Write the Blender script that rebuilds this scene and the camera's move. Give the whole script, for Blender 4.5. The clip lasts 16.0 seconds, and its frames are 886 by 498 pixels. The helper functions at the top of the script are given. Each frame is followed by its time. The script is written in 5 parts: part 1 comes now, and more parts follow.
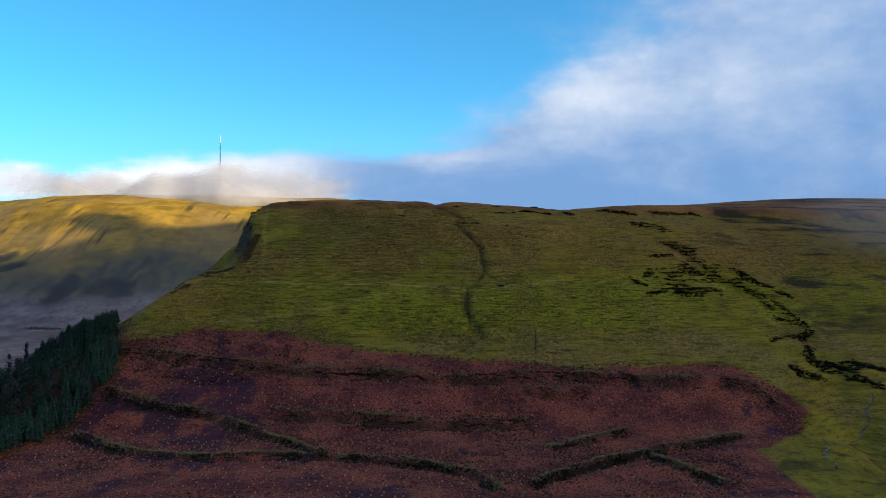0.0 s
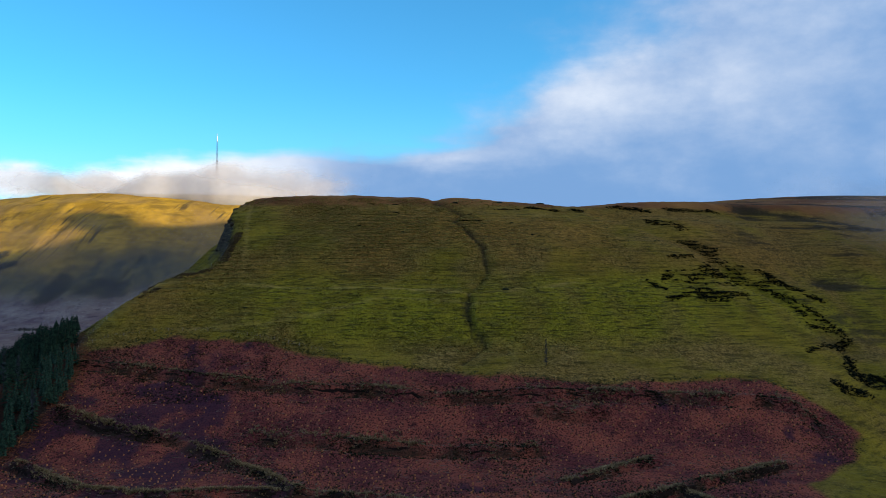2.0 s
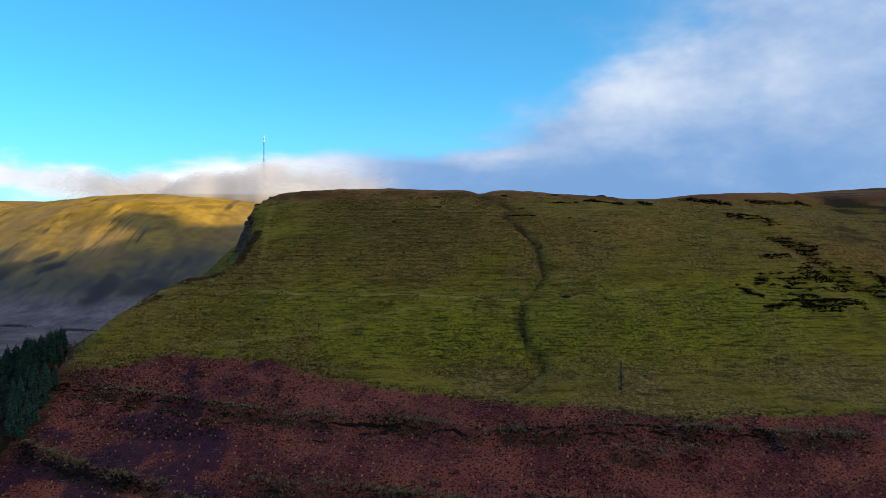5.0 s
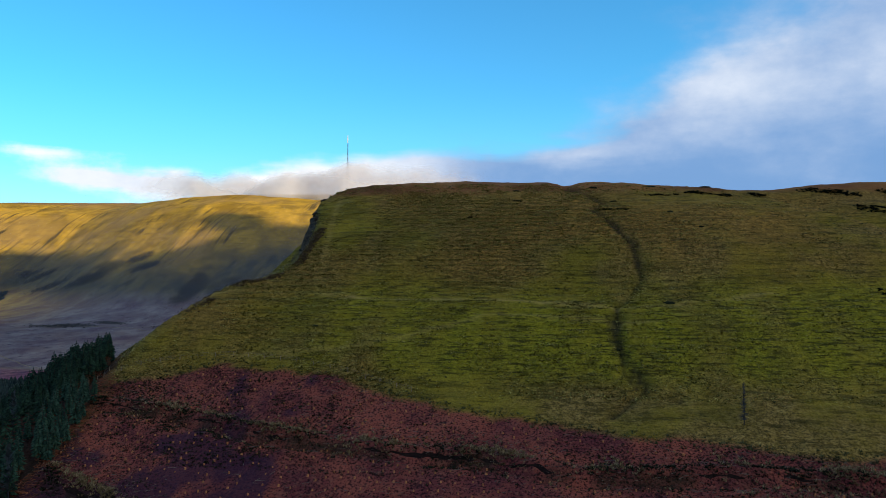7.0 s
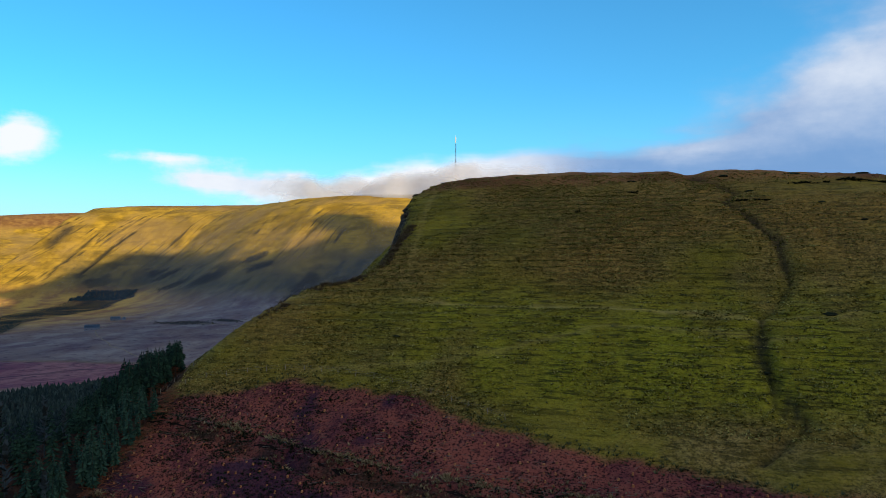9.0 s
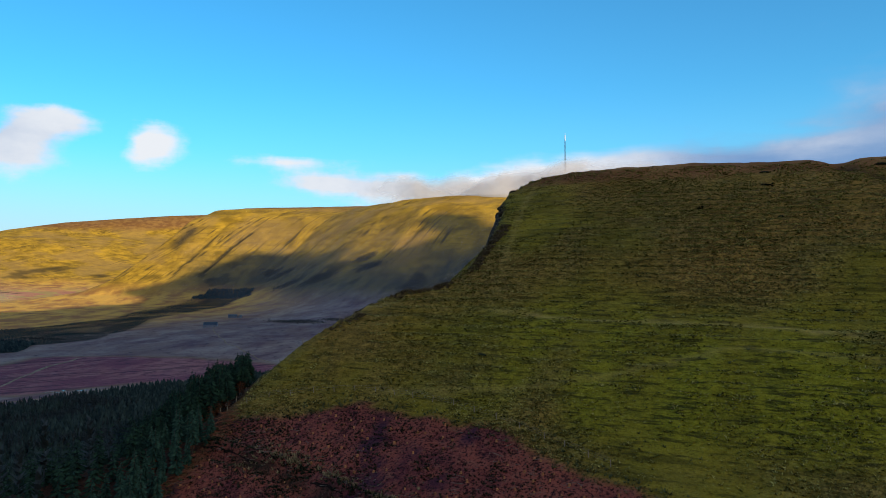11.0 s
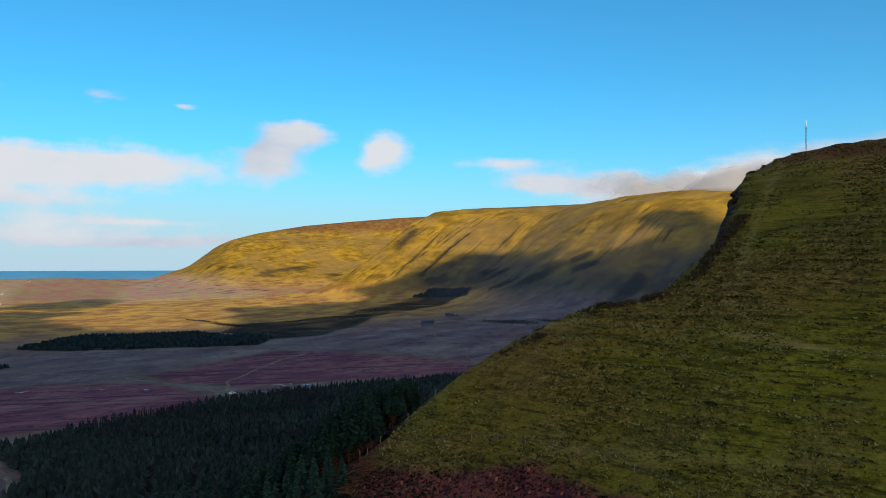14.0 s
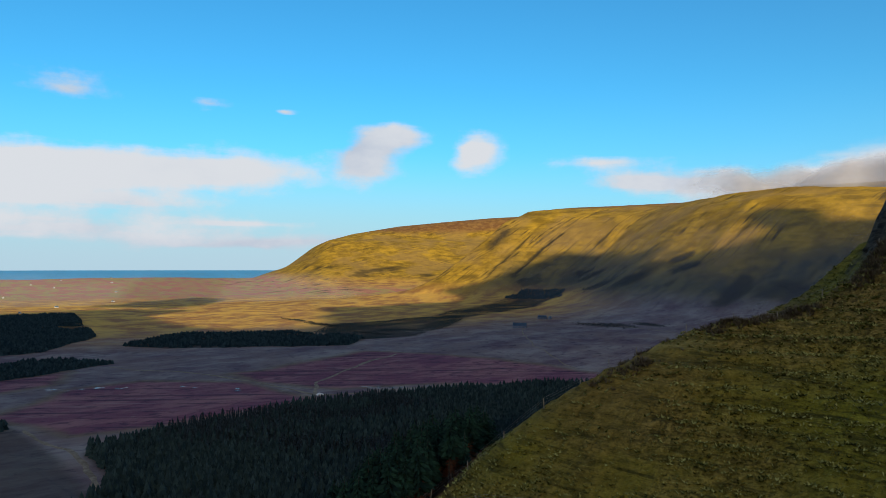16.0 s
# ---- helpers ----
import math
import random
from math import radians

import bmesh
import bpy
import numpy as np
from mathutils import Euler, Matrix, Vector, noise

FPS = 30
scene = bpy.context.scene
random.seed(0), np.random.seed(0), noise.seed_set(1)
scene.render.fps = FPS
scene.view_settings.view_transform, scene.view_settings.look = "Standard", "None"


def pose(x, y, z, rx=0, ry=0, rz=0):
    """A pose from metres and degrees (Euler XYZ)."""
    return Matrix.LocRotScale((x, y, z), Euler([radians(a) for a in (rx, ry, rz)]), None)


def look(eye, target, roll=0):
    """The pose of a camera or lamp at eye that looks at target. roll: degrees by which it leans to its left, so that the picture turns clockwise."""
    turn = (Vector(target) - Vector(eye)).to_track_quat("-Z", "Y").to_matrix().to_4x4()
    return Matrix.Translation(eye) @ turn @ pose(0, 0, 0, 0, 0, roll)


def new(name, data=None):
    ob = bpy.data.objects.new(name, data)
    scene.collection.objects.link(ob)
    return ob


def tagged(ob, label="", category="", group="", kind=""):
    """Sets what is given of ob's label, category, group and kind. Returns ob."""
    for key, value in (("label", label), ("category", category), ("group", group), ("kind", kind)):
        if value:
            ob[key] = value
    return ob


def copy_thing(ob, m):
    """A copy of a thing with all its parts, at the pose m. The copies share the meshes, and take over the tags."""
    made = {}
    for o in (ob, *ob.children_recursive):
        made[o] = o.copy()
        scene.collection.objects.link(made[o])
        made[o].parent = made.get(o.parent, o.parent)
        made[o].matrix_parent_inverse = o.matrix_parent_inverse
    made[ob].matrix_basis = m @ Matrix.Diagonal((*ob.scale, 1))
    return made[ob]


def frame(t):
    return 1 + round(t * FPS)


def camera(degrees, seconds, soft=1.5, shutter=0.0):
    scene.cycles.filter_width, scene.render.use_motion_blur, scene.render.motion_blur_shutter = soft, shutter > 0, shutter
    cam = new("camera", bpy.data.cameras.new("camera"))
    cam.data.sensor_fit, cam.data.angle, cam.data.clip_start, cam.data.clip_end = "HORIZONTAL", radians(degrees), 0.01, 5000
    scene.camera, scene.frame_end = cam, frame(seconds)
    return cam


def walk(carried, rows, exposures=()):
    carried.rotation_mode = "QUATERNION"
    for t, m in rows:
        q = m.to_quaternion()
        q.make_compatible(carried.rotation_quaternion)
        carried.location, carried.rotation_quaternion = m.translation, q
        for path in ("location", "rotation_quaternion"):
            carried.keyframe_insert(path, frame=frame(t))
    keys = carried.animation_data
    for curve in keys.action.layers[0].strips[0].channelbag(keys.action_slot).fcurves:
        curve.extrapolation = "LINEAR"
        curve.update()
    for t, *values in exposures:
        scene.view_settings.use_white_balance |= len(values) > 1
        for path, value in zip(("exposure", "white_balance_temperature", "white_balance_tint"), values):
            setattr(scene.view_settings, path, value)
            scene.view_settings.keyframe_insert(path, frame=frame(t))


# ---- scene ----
cam = camera(61.77, 16.0, soft=0.8)

# seconds, eye x, y, z, heading to the right, tilt up, lean (degrees)
PATH = [
    (0, 0.00, 0.00, 110.00, 0.002, 1.385, 0.012),
    (0.5, -0.02, 6.66, 110.10, 0.046, 1.390, 0.020),
    (1, 0.02, 13.31, 110.26, 0.061, 1.383, 0.023),
    (1.5, 0.01, 19.82, 110.44, 0.102, 1.355, 0.040),
    (2, -0.04, 26.38, 110.61, 0.134, 1.362, 0.052),
    (2.5, -0.04, 32.84, 110.76, 0.091, 1.348, 0.027),
    (3, 0.01, 39.28, 110.92, -0.101, 1.349, 0.022),
    (3.5, 0.13, 45.49, 111.09, -0.399, 1.339, 0.007),
    (6, -1.23, 78.14, 112.11, -6.336, 1.205, -0.123),
    (6.5, -1.43, 84.39, 112.05, -7.894, 1.220, -0.081),
    (7, -1.68, 90.70, 112.17, -9.765, 1.213, -0.090),
    (7.5, -2.11, 96.98, 112.26, -11.591, 1.200, -0.108),
    (8, -2.72, 103.39, 112.40, -13.821, 1.186, -0.104),
    (8.5, -3.49, 109.73, 112.49, -15.872, 1.173, -0.141),
    (9, -4.49, 116.24, 112.62, -18.163, 1.181, -0.107),
    (11.5, -10.73, 144.29, 114.01, -29.127, 1.168, 0.032),
    (12, -12.91, 150.27, 114.15, -31.930, 1.154, 0.016),
    (12.5, -15.10, 155.98, 114.22, -34.451, 1.146, -0.013),
    (13, -17.61, 161.65, 114.38, -37.483, 1.140, -0.023),
    (13.5, -20.48, 167.11, 114.44, -40.328, 1.140, -0.016),
    (14, -23.82, 172.60, 114.50, -43.329, 1.133, -0.019),
    (14.5, -27.55, 178.13, 114.55, -46.162, 1.129, 0.052),
    (15, -31.60, 183.63, 114.66, -48.480, 1.116, 0.120),
    (15.5, -35.90, 188.85, 114.76, -49.942, 1.126, 0.112),
    (16, -40.11, 193.83, 114.73, -50.550, 1.164, 0.117),
]


def aim(x, y, z, heading, tilt, lean):
    a, b = radians(heading), radians(tilt)
    to = (x + math.sin(a) * math.cos(b), y + math.cos(a) * math.cos(b), z + math.sin(b))
    return look((x, y, z), to, lean)


walk(cam, [(row[0], aim(*row[1:])) for row in PATH], [(0.0, 0.10), (4.0, 0.10), (9.0, 0.0), (12.5, -0.27), (16.0, -0.40)])

# ---------------------------------------------------------------- light
SUN_AZ, SUN_EL = 112.0, 20.0
sun_way = Vector((math.sin(radians(SUN_AZ)) * math.cos(radians(SUN_EL)), math.cos(radians(SUN_AZ)) * math.cos(radians(SUN_EL)), math.sin(radians(SUN_EL))))
lamp = bpy.data.lights.new("sun", "SUN")
lamp.energy, lamp.angle, lamp.color = 5.0, radians(0.6), (1.0, 0.82, 0.55)
sun = new("sun", lamp)
sun.matrix_world = look(sun_way * 3000, (0, 0, 0))


class Nodes:
    """A short hand for building node trees."""

    def __init__(self, tree):
        self.tree = tree
        tree.nodes.clear()

    def add(self, kind, links=(), **values):
        node = self.tree.nodes.new(kind)
        for key, value in values.items():
            setattr(node, key, value)
        for slot, value in dict(links).items():
            self.put(node.inputs[slot], value)
        return node

    def put(self, socket, value):
        if isinstance(value, bpy.types.NodeSocket):
            self.tree.links.new(value, socket)
        else:
            socket.default_value = value

    def math(self, op, a, b=0.0, clamp=False):
        n = self.add("ShaderNodeMath", {0: a, 1: b}, operation=op, use_clamp=clamp)
        return n.outputs[0]

    def mix(self, f, a, b, blend="MIX"):
        n = self.add("ShaderNodeMix", data_type="RGBA", blend_type=blend)
        self.put(n.inputs[0], f)
        for k, v in ((6, a), (7, b)):
            self.put(n.inputs[k], v if isinstance(v, bpy.types.NodeSocket) else (*v, 1.0))
        return n.outputs[2]

    def ramp(self, value, a, b, lo=0.0, hi=1.0):
        n = self.add("ShaderNodeMapRange", {0: value, 1: a, 2: b, 3: lo, 4: hi}, interpolation_type="SMOOTHSTEP")
        return n.outputs[0]

    def noise(self, vector, scale, detail=4.0, rough=0.55):
        n = self.add("ShaderNodeTexNoise", {"Scale": scale, "Detail": detail, "Roughness": rough})
        if vector is not None:
            self.put(n.inputs["Vector"], vector)
        return n.outputs["Fac"]

    def stretch(self, vector, sx, sy, sz):
        n = self.add("ShaderNodeMapping", {"Scale": (sx, sy, sz)})
        self.put(n.inputs["Vector"], vector)
        return n.outputs["Vector"]

    def attr(self, name):
        return self.add("ShaderNodeAttribute", attribute_name=name).outputs["Fac"]


# clouds: azimuth, height, half width, half height (degrees), amount, brightness
CLOUDS = [
    (30, 13, 20, 13, 1.5, 0.33), (46, 18, 24, 18, 1.6, 0.36), (20.5, 13.4, 6.5, 4.0, 0.7, 1.0), (12, 12.2, 6, 3.6, 0.7, 0.85), (14, 9, 11, 5, 1.0, 0.35), (6, 9.6, 6, 3.0, 0.6, 0.5),
    (12, 5, 26, 4.2, 1.5, 0.12), (1, 8.4, 6, 1.1, 0.5, 0.9), (-6, 6.8, 8, 2.2, 1.0, 0.40), (-13, 6.6, 5, 2.3, 1.1, 1.0), (-21, 6.2, 5, 2.0, 1.1, 1.0), (-30, 5.8, 6, 2.0, 1.0, 0.95),
    (-38, 7.9, 6, 0.9, 0.62, 0.9), (-35, 6.0, 6, 1.3, 0.8, 0.8), (-48, 8.5, 2.7, 2.0, 1.3, 1.05), (-54.0, 9.8, 3.0, 1.2, 1.0, 0.95), (-56.5, 8.2, 3.4, 2.2, 1.1, 0.7),
    (-70, 6.7, 13, 2.0, 1.3, 1.05), (-84, 6.0, 12, 2.8, 1.4, 1.05), (-73, 4.0, 10, 0.8, 0.5, 0.9), (-78, 2.4, 18, 1.1, 0.8, 0.9), (-80, 4.4, 12, 0.6, 0.5, 1.0), (-66, 3.2, 7, 0.5, 0.7, 0.95), (-64, 1.5, 14, 0.9, 0.75, 0.7),
    (-77.5, 12, 5, 1.6, 0.62, 0.75), (-68, 11.8, 2.4, 1.2, 0.55, 0.75), (-62.8, 11.5, 1.3, 0.5, 0.8, 0.85), (110, 30, 60, 26, 1.3, 0.55), (165, 24, 60, 18, 1.0, 0.42),
]
world = bpy.data.worlds.new("sky")
scene.world = world
world.use_nodes = True
w = Nodes(world.node_tree)
sky = w.add("ShaderNodeTexSky", sky_type="NISHITA", sun_disc=False, sun_elevation=radians(SUN_EL), sun_rotation=radians(SUN_AZ), altitude=200.0, air_density=1.0, dust_density=0.6, ozone_density=2.0)
way = w.add("ShaderNodeTexCoord").outputs["Generated"]
xyz = w.add("ShaderNodeSeparateXYZ", {0: way}).outputs
azimuth = w.math("MULTIPLY", w.math("ARCTAN2", xyz[0], xyz[1]), 57.29578)
height = w.math("MULTIPLY", w.math("ARCSINE", xyz[2]), 57.29578)
flat = w.add("ShaderNodeCombineXYZ", {0: azimuth, 1: height}).outputs[0]
puff = w.noise(w.stretch(flat, 0.13, 0.24, 1.0), 1.0, 7.0, 0.5)
wisp = w.noise(w.stretch(flat, 0.05, 0.42, 1.0), 1.0, 5.0, 0.55)
warp = w.add("ShaderNodeVectorMath", {0: flat, 1: w.add("ShaderNodeCombineXYZ", {0: w.math("MULTIPLY", w.math("SUBTRACT", puff, 0.5), 5.0), 1: w.math("MULTIPLY", w.math("SUBTRACT", wisp, 0.5), 3.0)}).outputs[0]}, operation="ADD").outputs[0]
amount, bright = 0.0, 0.0
for a, e, sa, se, much, lum in CLOUDS:
    m = w.add("ShaderNodeMapping", {0: warp, 1: (-a / sa * 0.6, -e / se * 0.6, 0.0), 3: (0.6 / sa, 0.6 / se, 0.0)})
    g = w.add("ShaderNodeTexGradient", {0: m.outputs[0]}, gradient_type="QUADRATIC_SPHERE").outputs[1]
    g = w.math("MULTIPLY", g, much)
    amount = w.math("ADD", amount, g)
    bright = w.math("ADD", bright, w.math("MULTIPLY", g, lum))
lum = w.math("DIVIDE", bright, w.math("MAXIMUM", amount, 0.02))
curl = w.noise(w.stretch(flat, 0.42, 0.62, 1.0), 1.0, 6.0, 0.6)
body = w.math("ADD", amount, w.math("MULTIPLY", w.math("SUBTRACT", puff, 0.52), 0.8))
body = w.math("ADD", body, w.math("MULTIPLY", w.math("SUBTRACT", curl, 0.5), w.ramp(azimuth, 0.0, -35.0, 0.22, 0.60)))
body = w.math("SUBTRACT", w.math("MULTIPLY", body, w.ramp(azimuth, 0.0, -35.0, 1.0, 1.7)), w.ramp(azimuth, 0.0, -35.0, 0.0, 0.30))
veil = w.ramp(body, 0.04, 0.92)
lum = w.math("ADD", lum, w.math("ADD", w.math("MULTIPLY", w.math("SUBTRACT", puff, 0.5), 0.55), w.math("MULTIPLY", w.math("SUBTRACT", curl, 0.5), 0.22)))
cloud = w.mix(w.ramp(lum, 0.15, 1.05), (0.19, 0.36, 0.66), (0.93, 0.97, 1.03))
hue = w.mix(w.ramp(azimuth, 10.0, -60.0), (0.345, 1.02, 1.30), (0.27, 1.01, 1.31))
tint = w.mix(1.0, sky.outputs[0], hue, "MULTIPLY")
side = w.math("MULTIPLY", w.ramp(w.math("ABSOLUTE", w.math("SUBTRACT", azimuth, 40.0)), 20.0, 125.0, 1.17, 1.06), 0.150)
tint = w.add("ShaderNodeVectorMath", {0: tint, 3: side}, operation="SCALE").outputs[0]
low = w.ramp(height, -2.0, 14.0, 1.0, 0.0)
tint = w.mix(w.math("MULTIPLY", low, 0.5), tint, (0.42, 0.74, 0.95))
tint = w.mix(w.math("MULTIPLY", w.ramp(height, 0.0, 9.0, 0.85, 0.0), w.ramp(azimuth, -25.0, -65.0, 0.6, 1.0)), tint, (0.66, 0.86, 1.02))
# broken grey cloud added overhead and behind, never in view, to neutralise the skylight
ahead = w.add("ShaderNodeVectorMath", {0: way, 1: (-0.42, 0.91, 0.0)}, operation="DOT_PRODUCT").outputs["Value"]
over = w.math("MAXIMUM", w.ramp(xyz[2], 0.36, 0.62), w.ramp(ahead, 0.36, 0.0))
over = w.math("MULTIPLY", over, w.ramp(w.noise(way, 3.0, 5.0, 0.6), 0.28, 0.48, 0.55, 1.0))
grey = w.mix(w.noise(way, 2.2, 5.0, 0.6), (0.125, 0.165, 0.25), (0.34, 0.41, 0.56))
shade = w.mix(over, w.mix(veil, tint, cloud), grey)
out = w.add("ShaderNodeBackground", {0: shade, 1: 1.0})
w.add("ShaderNodeOutputWorld", {0: out.outputs[0]})
# ---------------------------------------------------------------- materials
def material(name):
    m = bpy.data.materials.new(name)
    m.use_nodes = True
    n = Nodes(m.node_tree)
    geo = n.add("ShaderNodeNewGeometry").outputs["Position"]
    return m, n, geo


def surface(n, color, rough=0.9, bump=None, strength=0.5, distance=0.1, metal=0.0, alpha=1.0):
    p = n.add("ShaderNodeBsdfPrincipled", {"Roughness": rough, "Metallic": metal, "Alpha": alpha})
    n.put(p.inputs["Base Color"], color if isinstance(color, bpy.types.NodeSocket) else (*color, 1.0))
    n.put(p.inputs["Specular IOR Level"], 0.15)
    if bump is not None:
        b = n.add("ShaderNodeBump", {"Strength": strength, "Distance": distance, "Height": bump})
        n.put(p.inputs["Normal"], b.outputs[0])
    n.add("ShaderNodeOutputMaterial", {0: p.outputs[0]})


def plain(name, color, dark=None, scale=3.0, rough=0.85, metal=0.0, bump=0.4, distance=0.05):
    m, n, geo = material(name)
    dark = dark or tuple(c * 0.55 for c in color)
    a, b = n.noise(geo, scale, 5.0), n.noise(geo, scale * 7, 3.0)
    f = n.ramp(n.math("ADD", n.math("MULTIPLY", a, 0.65), n.math("MULTIPLY", b, 0.35)), 0.34, 0.66)
    surface(n, n.mix(f, dark, color), rough, b, bump, distance, metal)
    return m


def random_tint(name, color, other, scale=2.0, bump=0.3):
    """A colour that varies from piece to piece."""
    m, n, geo = material(name)
    r = n.add("ShaderNodeNewGeometry").outputs["Random Per Island"]
    o = n.add("ShaderNodeObjectInfo").outputs["Random"]
    f = n.math("FRACT", n.math("ADD", r, o))
    g = n.noise(geo, scale, 4.0)
    c = n.mix(f, color, other)
    c = n.mix(n.ramp(g, 0.3, 0.7, 0.0, 0.55), c, tuple(v * 0.45 for v in color))
    surface(n, c, 0.9, g, bump, 0.05)
    return m


def clump_tint(name, dark, pale):
    """Grass that differs from clump to clump, with pale and dark blades in each."""
    m, n, geo = material(name)
    r = n.add("ShaderNodeNewGeometry").outputs["Random Per Island"]
    g = n.math("ADD", n.math("MULTIPLY", n.noise(geo, 0.55, 4.0, 0.6), 0.75), n.math("MULTIPLY", r, 0.3))
    surface(n, n.mix(n.ramp(g, 0.34, 0.70), dark, pale), 0.9)
    return m


def ground_material():
    m, n, geo = material("hill_ground")
    big, mid, fine = n.noise(geo, 0.013, 4.0), n.noise(geo, 0.09, 5.0), n.noise(geo, 0.9, 5.0, 0.65)
    along = n.noise(n.stretch(geo, 0.05, 0.05, 1.5), 1.0, 4.0, 0.6)
    tread = n.noise(n.stretch(geo, 0.20, 0.20, 2.3), 1.0, 4.0, 0.6)
    tuft = n.noise(geo, 2.3, 3.0, 0.65)
    step = n.noise(n.stretch(geo, 0.11, 0.11, 1.25), 1.0, 5.0, 0.62)
    blade = n.noise(n.stretch(geo, 1.1, 1.1, 4.5), 1.0, 3.0, 0.7)
    rough = n.attr("rough")
    mixed = n.math("ADD", n.math("MULTIPLY", mid, 0.5), n.math("MULTIPLY", along, 0.5))
    grass = n.mix(n.ramp(mixed, 0.36, 0.64), (0.126, 0.114, 0.013), (0.287, 0.251, 0.026))
    tawny = n.mix(n.ramp(fine, 0.36, 0.66), (0.159, 0.112, 0.029), (0.405, 0.303, 0.105))
    grass = n.mix(n.math("MULTIPLY", rough, 0.8), grass, tawny)
    lush = n.mix(n.ramp(fine, 0.35, 0.7), (0.188, 0.196, 0.013), (0.342, 0.338, 0.026))
    # shaded risers between the sheep treads are darkened in the colour
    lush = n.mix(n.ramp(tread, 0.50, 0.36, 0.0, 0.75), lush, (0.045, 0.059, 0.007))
    grass = n.mix(n.attr("lush"), grass, lush)
    dry = n.mix(n.ramp(fine, 0.35, 0.7), (0.198, 0.127, 0.030), (0.417, 0.273, 0.065))
    grass = n.mix(n.attr("dry"), grass, dry)
    # shade on terrace steps and between tufts is put into the grass colour
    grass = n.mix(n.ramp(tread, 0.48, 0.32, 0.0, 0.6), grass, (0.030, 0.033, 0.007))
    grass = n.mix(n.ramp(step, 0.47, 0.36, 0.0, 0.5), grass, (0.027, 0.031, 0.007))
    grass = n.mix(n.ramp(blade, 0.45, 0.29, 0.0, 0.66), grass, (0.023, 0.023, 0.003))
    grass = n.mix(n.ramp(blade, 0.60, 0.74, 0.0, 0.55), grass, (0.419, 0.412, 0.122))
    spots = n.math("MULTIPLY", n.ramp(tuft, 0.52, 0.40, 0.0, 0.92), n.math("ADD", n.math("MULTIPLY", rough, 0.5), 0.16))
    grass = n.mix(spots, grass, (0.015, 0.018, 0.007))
    peat = n.mix(n.ramp(mid, 0.35, 0.65), (0.134, 0.035, 0.043), (0.315, 0.094, 0.067))
    peat = n.mix(n.ramp(fine, 0.48, 0.78, 0.0, 0.8), peat, (0.259, 0.120, 0.088))
    peat = n.mix(n.ramp(tuft, 0.51, 0.38, 0.0, 0.90), peat, (0.009, 0.005, 0.008))
    peat = n.mix(n.ramp(n.noise(geo, 0.45, 5.0, 0.7), 0.45, 0.33, 0.0, 0.7), peat, (0.012, 0.007, 0.014))
    peat = n.mix(n.ramp(tuft, 0.60, 0.72, 0.0, 0.45), peat, (0.349, 0.152, 0.099))
    peat = n.mix(n.math("MULTIPLY", n.attr("wet"), 0.8), peat, n.mix(fine, (0.024, 0.011, 0.032), (0.056, 0.024, 0.057)))
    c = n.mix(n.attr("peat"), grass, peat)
    bog = n.mix(n.ramp(n.noise(n.stretch(geo, 0.02, 0.008, 0.02), 1.0, 6.0, 0.65), 0.4, 0.62), (0.198, 0.069, 0.108), (0.334, 0.157, 0.166))
    grain = n.noise(n.stretch(geo, 0.085, 0.055, 0.06), 1.0, 7.0, 0.74)
    bog = n.mix(n.ramp(grain, 0.50, 0.34, 0.0, 0.8), bog, (0.053, 0.022, 0.054))
    bog = n.mix(n.ramp(grain, 0.58, 0.74, 0.0, 0.7), bog, (0.299, 0.224, 0.198))
    turned = n.add("ShaderNodeMapping", {0: geo, 2: (0.0, 0.0, radians(-50.0))}).outputs[0]
    furrow = n.noise(n.stretch(turned, 0.006, 0.11, 0.02), 1.0, 5.0, 0.65)
    bog = n.mix(n.ramp(furrow, 0.49, 0.38, 0.0, 0.7), bog, (0.042, 0.020, 0.047))
    bog = n.mix(n.ramp(furrow, 0.60, 0.70, 0.0, 0.45), bog, (0.326, 0.246, 0.234))
    c = n.mix(n.attr("bog"), c, bog)
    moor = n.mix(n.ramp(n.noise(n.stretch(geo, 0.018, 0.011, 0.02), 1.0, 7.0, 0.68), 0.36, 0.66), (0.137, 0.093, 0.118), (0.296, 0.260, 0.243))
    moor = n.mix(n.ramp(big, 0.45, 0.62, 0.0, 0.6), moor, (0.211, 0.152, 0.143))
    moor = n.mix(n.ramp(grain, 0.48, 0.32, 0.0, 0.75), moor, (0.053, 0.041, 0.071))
    # sunlit tone of the plain, mixed into the moor colour by place
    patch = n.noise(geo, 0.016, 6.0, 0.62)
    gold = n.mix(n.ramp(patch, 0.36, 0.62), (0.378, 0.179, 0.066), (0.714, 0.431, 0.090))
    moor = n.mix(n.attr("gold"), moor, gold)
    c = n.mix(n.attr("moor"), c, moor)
    face = n.mix(n.ramp(n.noise(geo, 0.02, 6.0, 0.65), 0.35, 0.66), (0.277, 0.172, 0.018), (0.593, 0.366, 0.034))
    pos = n.add("ShaderNodeSeparateXYZ", {0: geo}).outputs
    rib = n.add("ShaderNodeCombineXYZ", {0: n.math("MULTIPLY", n.attr("along"), 0.045), 1: n.math("MULTIPLY", pos[2], 0.0025)}).outputs[0]
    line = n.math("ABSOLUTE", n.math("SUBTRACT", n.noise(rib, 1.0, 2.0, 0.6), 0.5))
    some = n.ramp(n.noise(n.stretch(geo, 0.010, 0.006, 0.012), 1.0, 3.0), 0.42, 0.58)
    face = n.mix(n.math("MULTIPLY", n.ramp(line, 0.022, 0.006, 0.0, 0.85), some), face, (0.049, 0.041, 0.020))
    grazed = n.noise(n.stretch(geo, 0.012, 0.012, 0.11), 1.0, 5.0, 0.6)
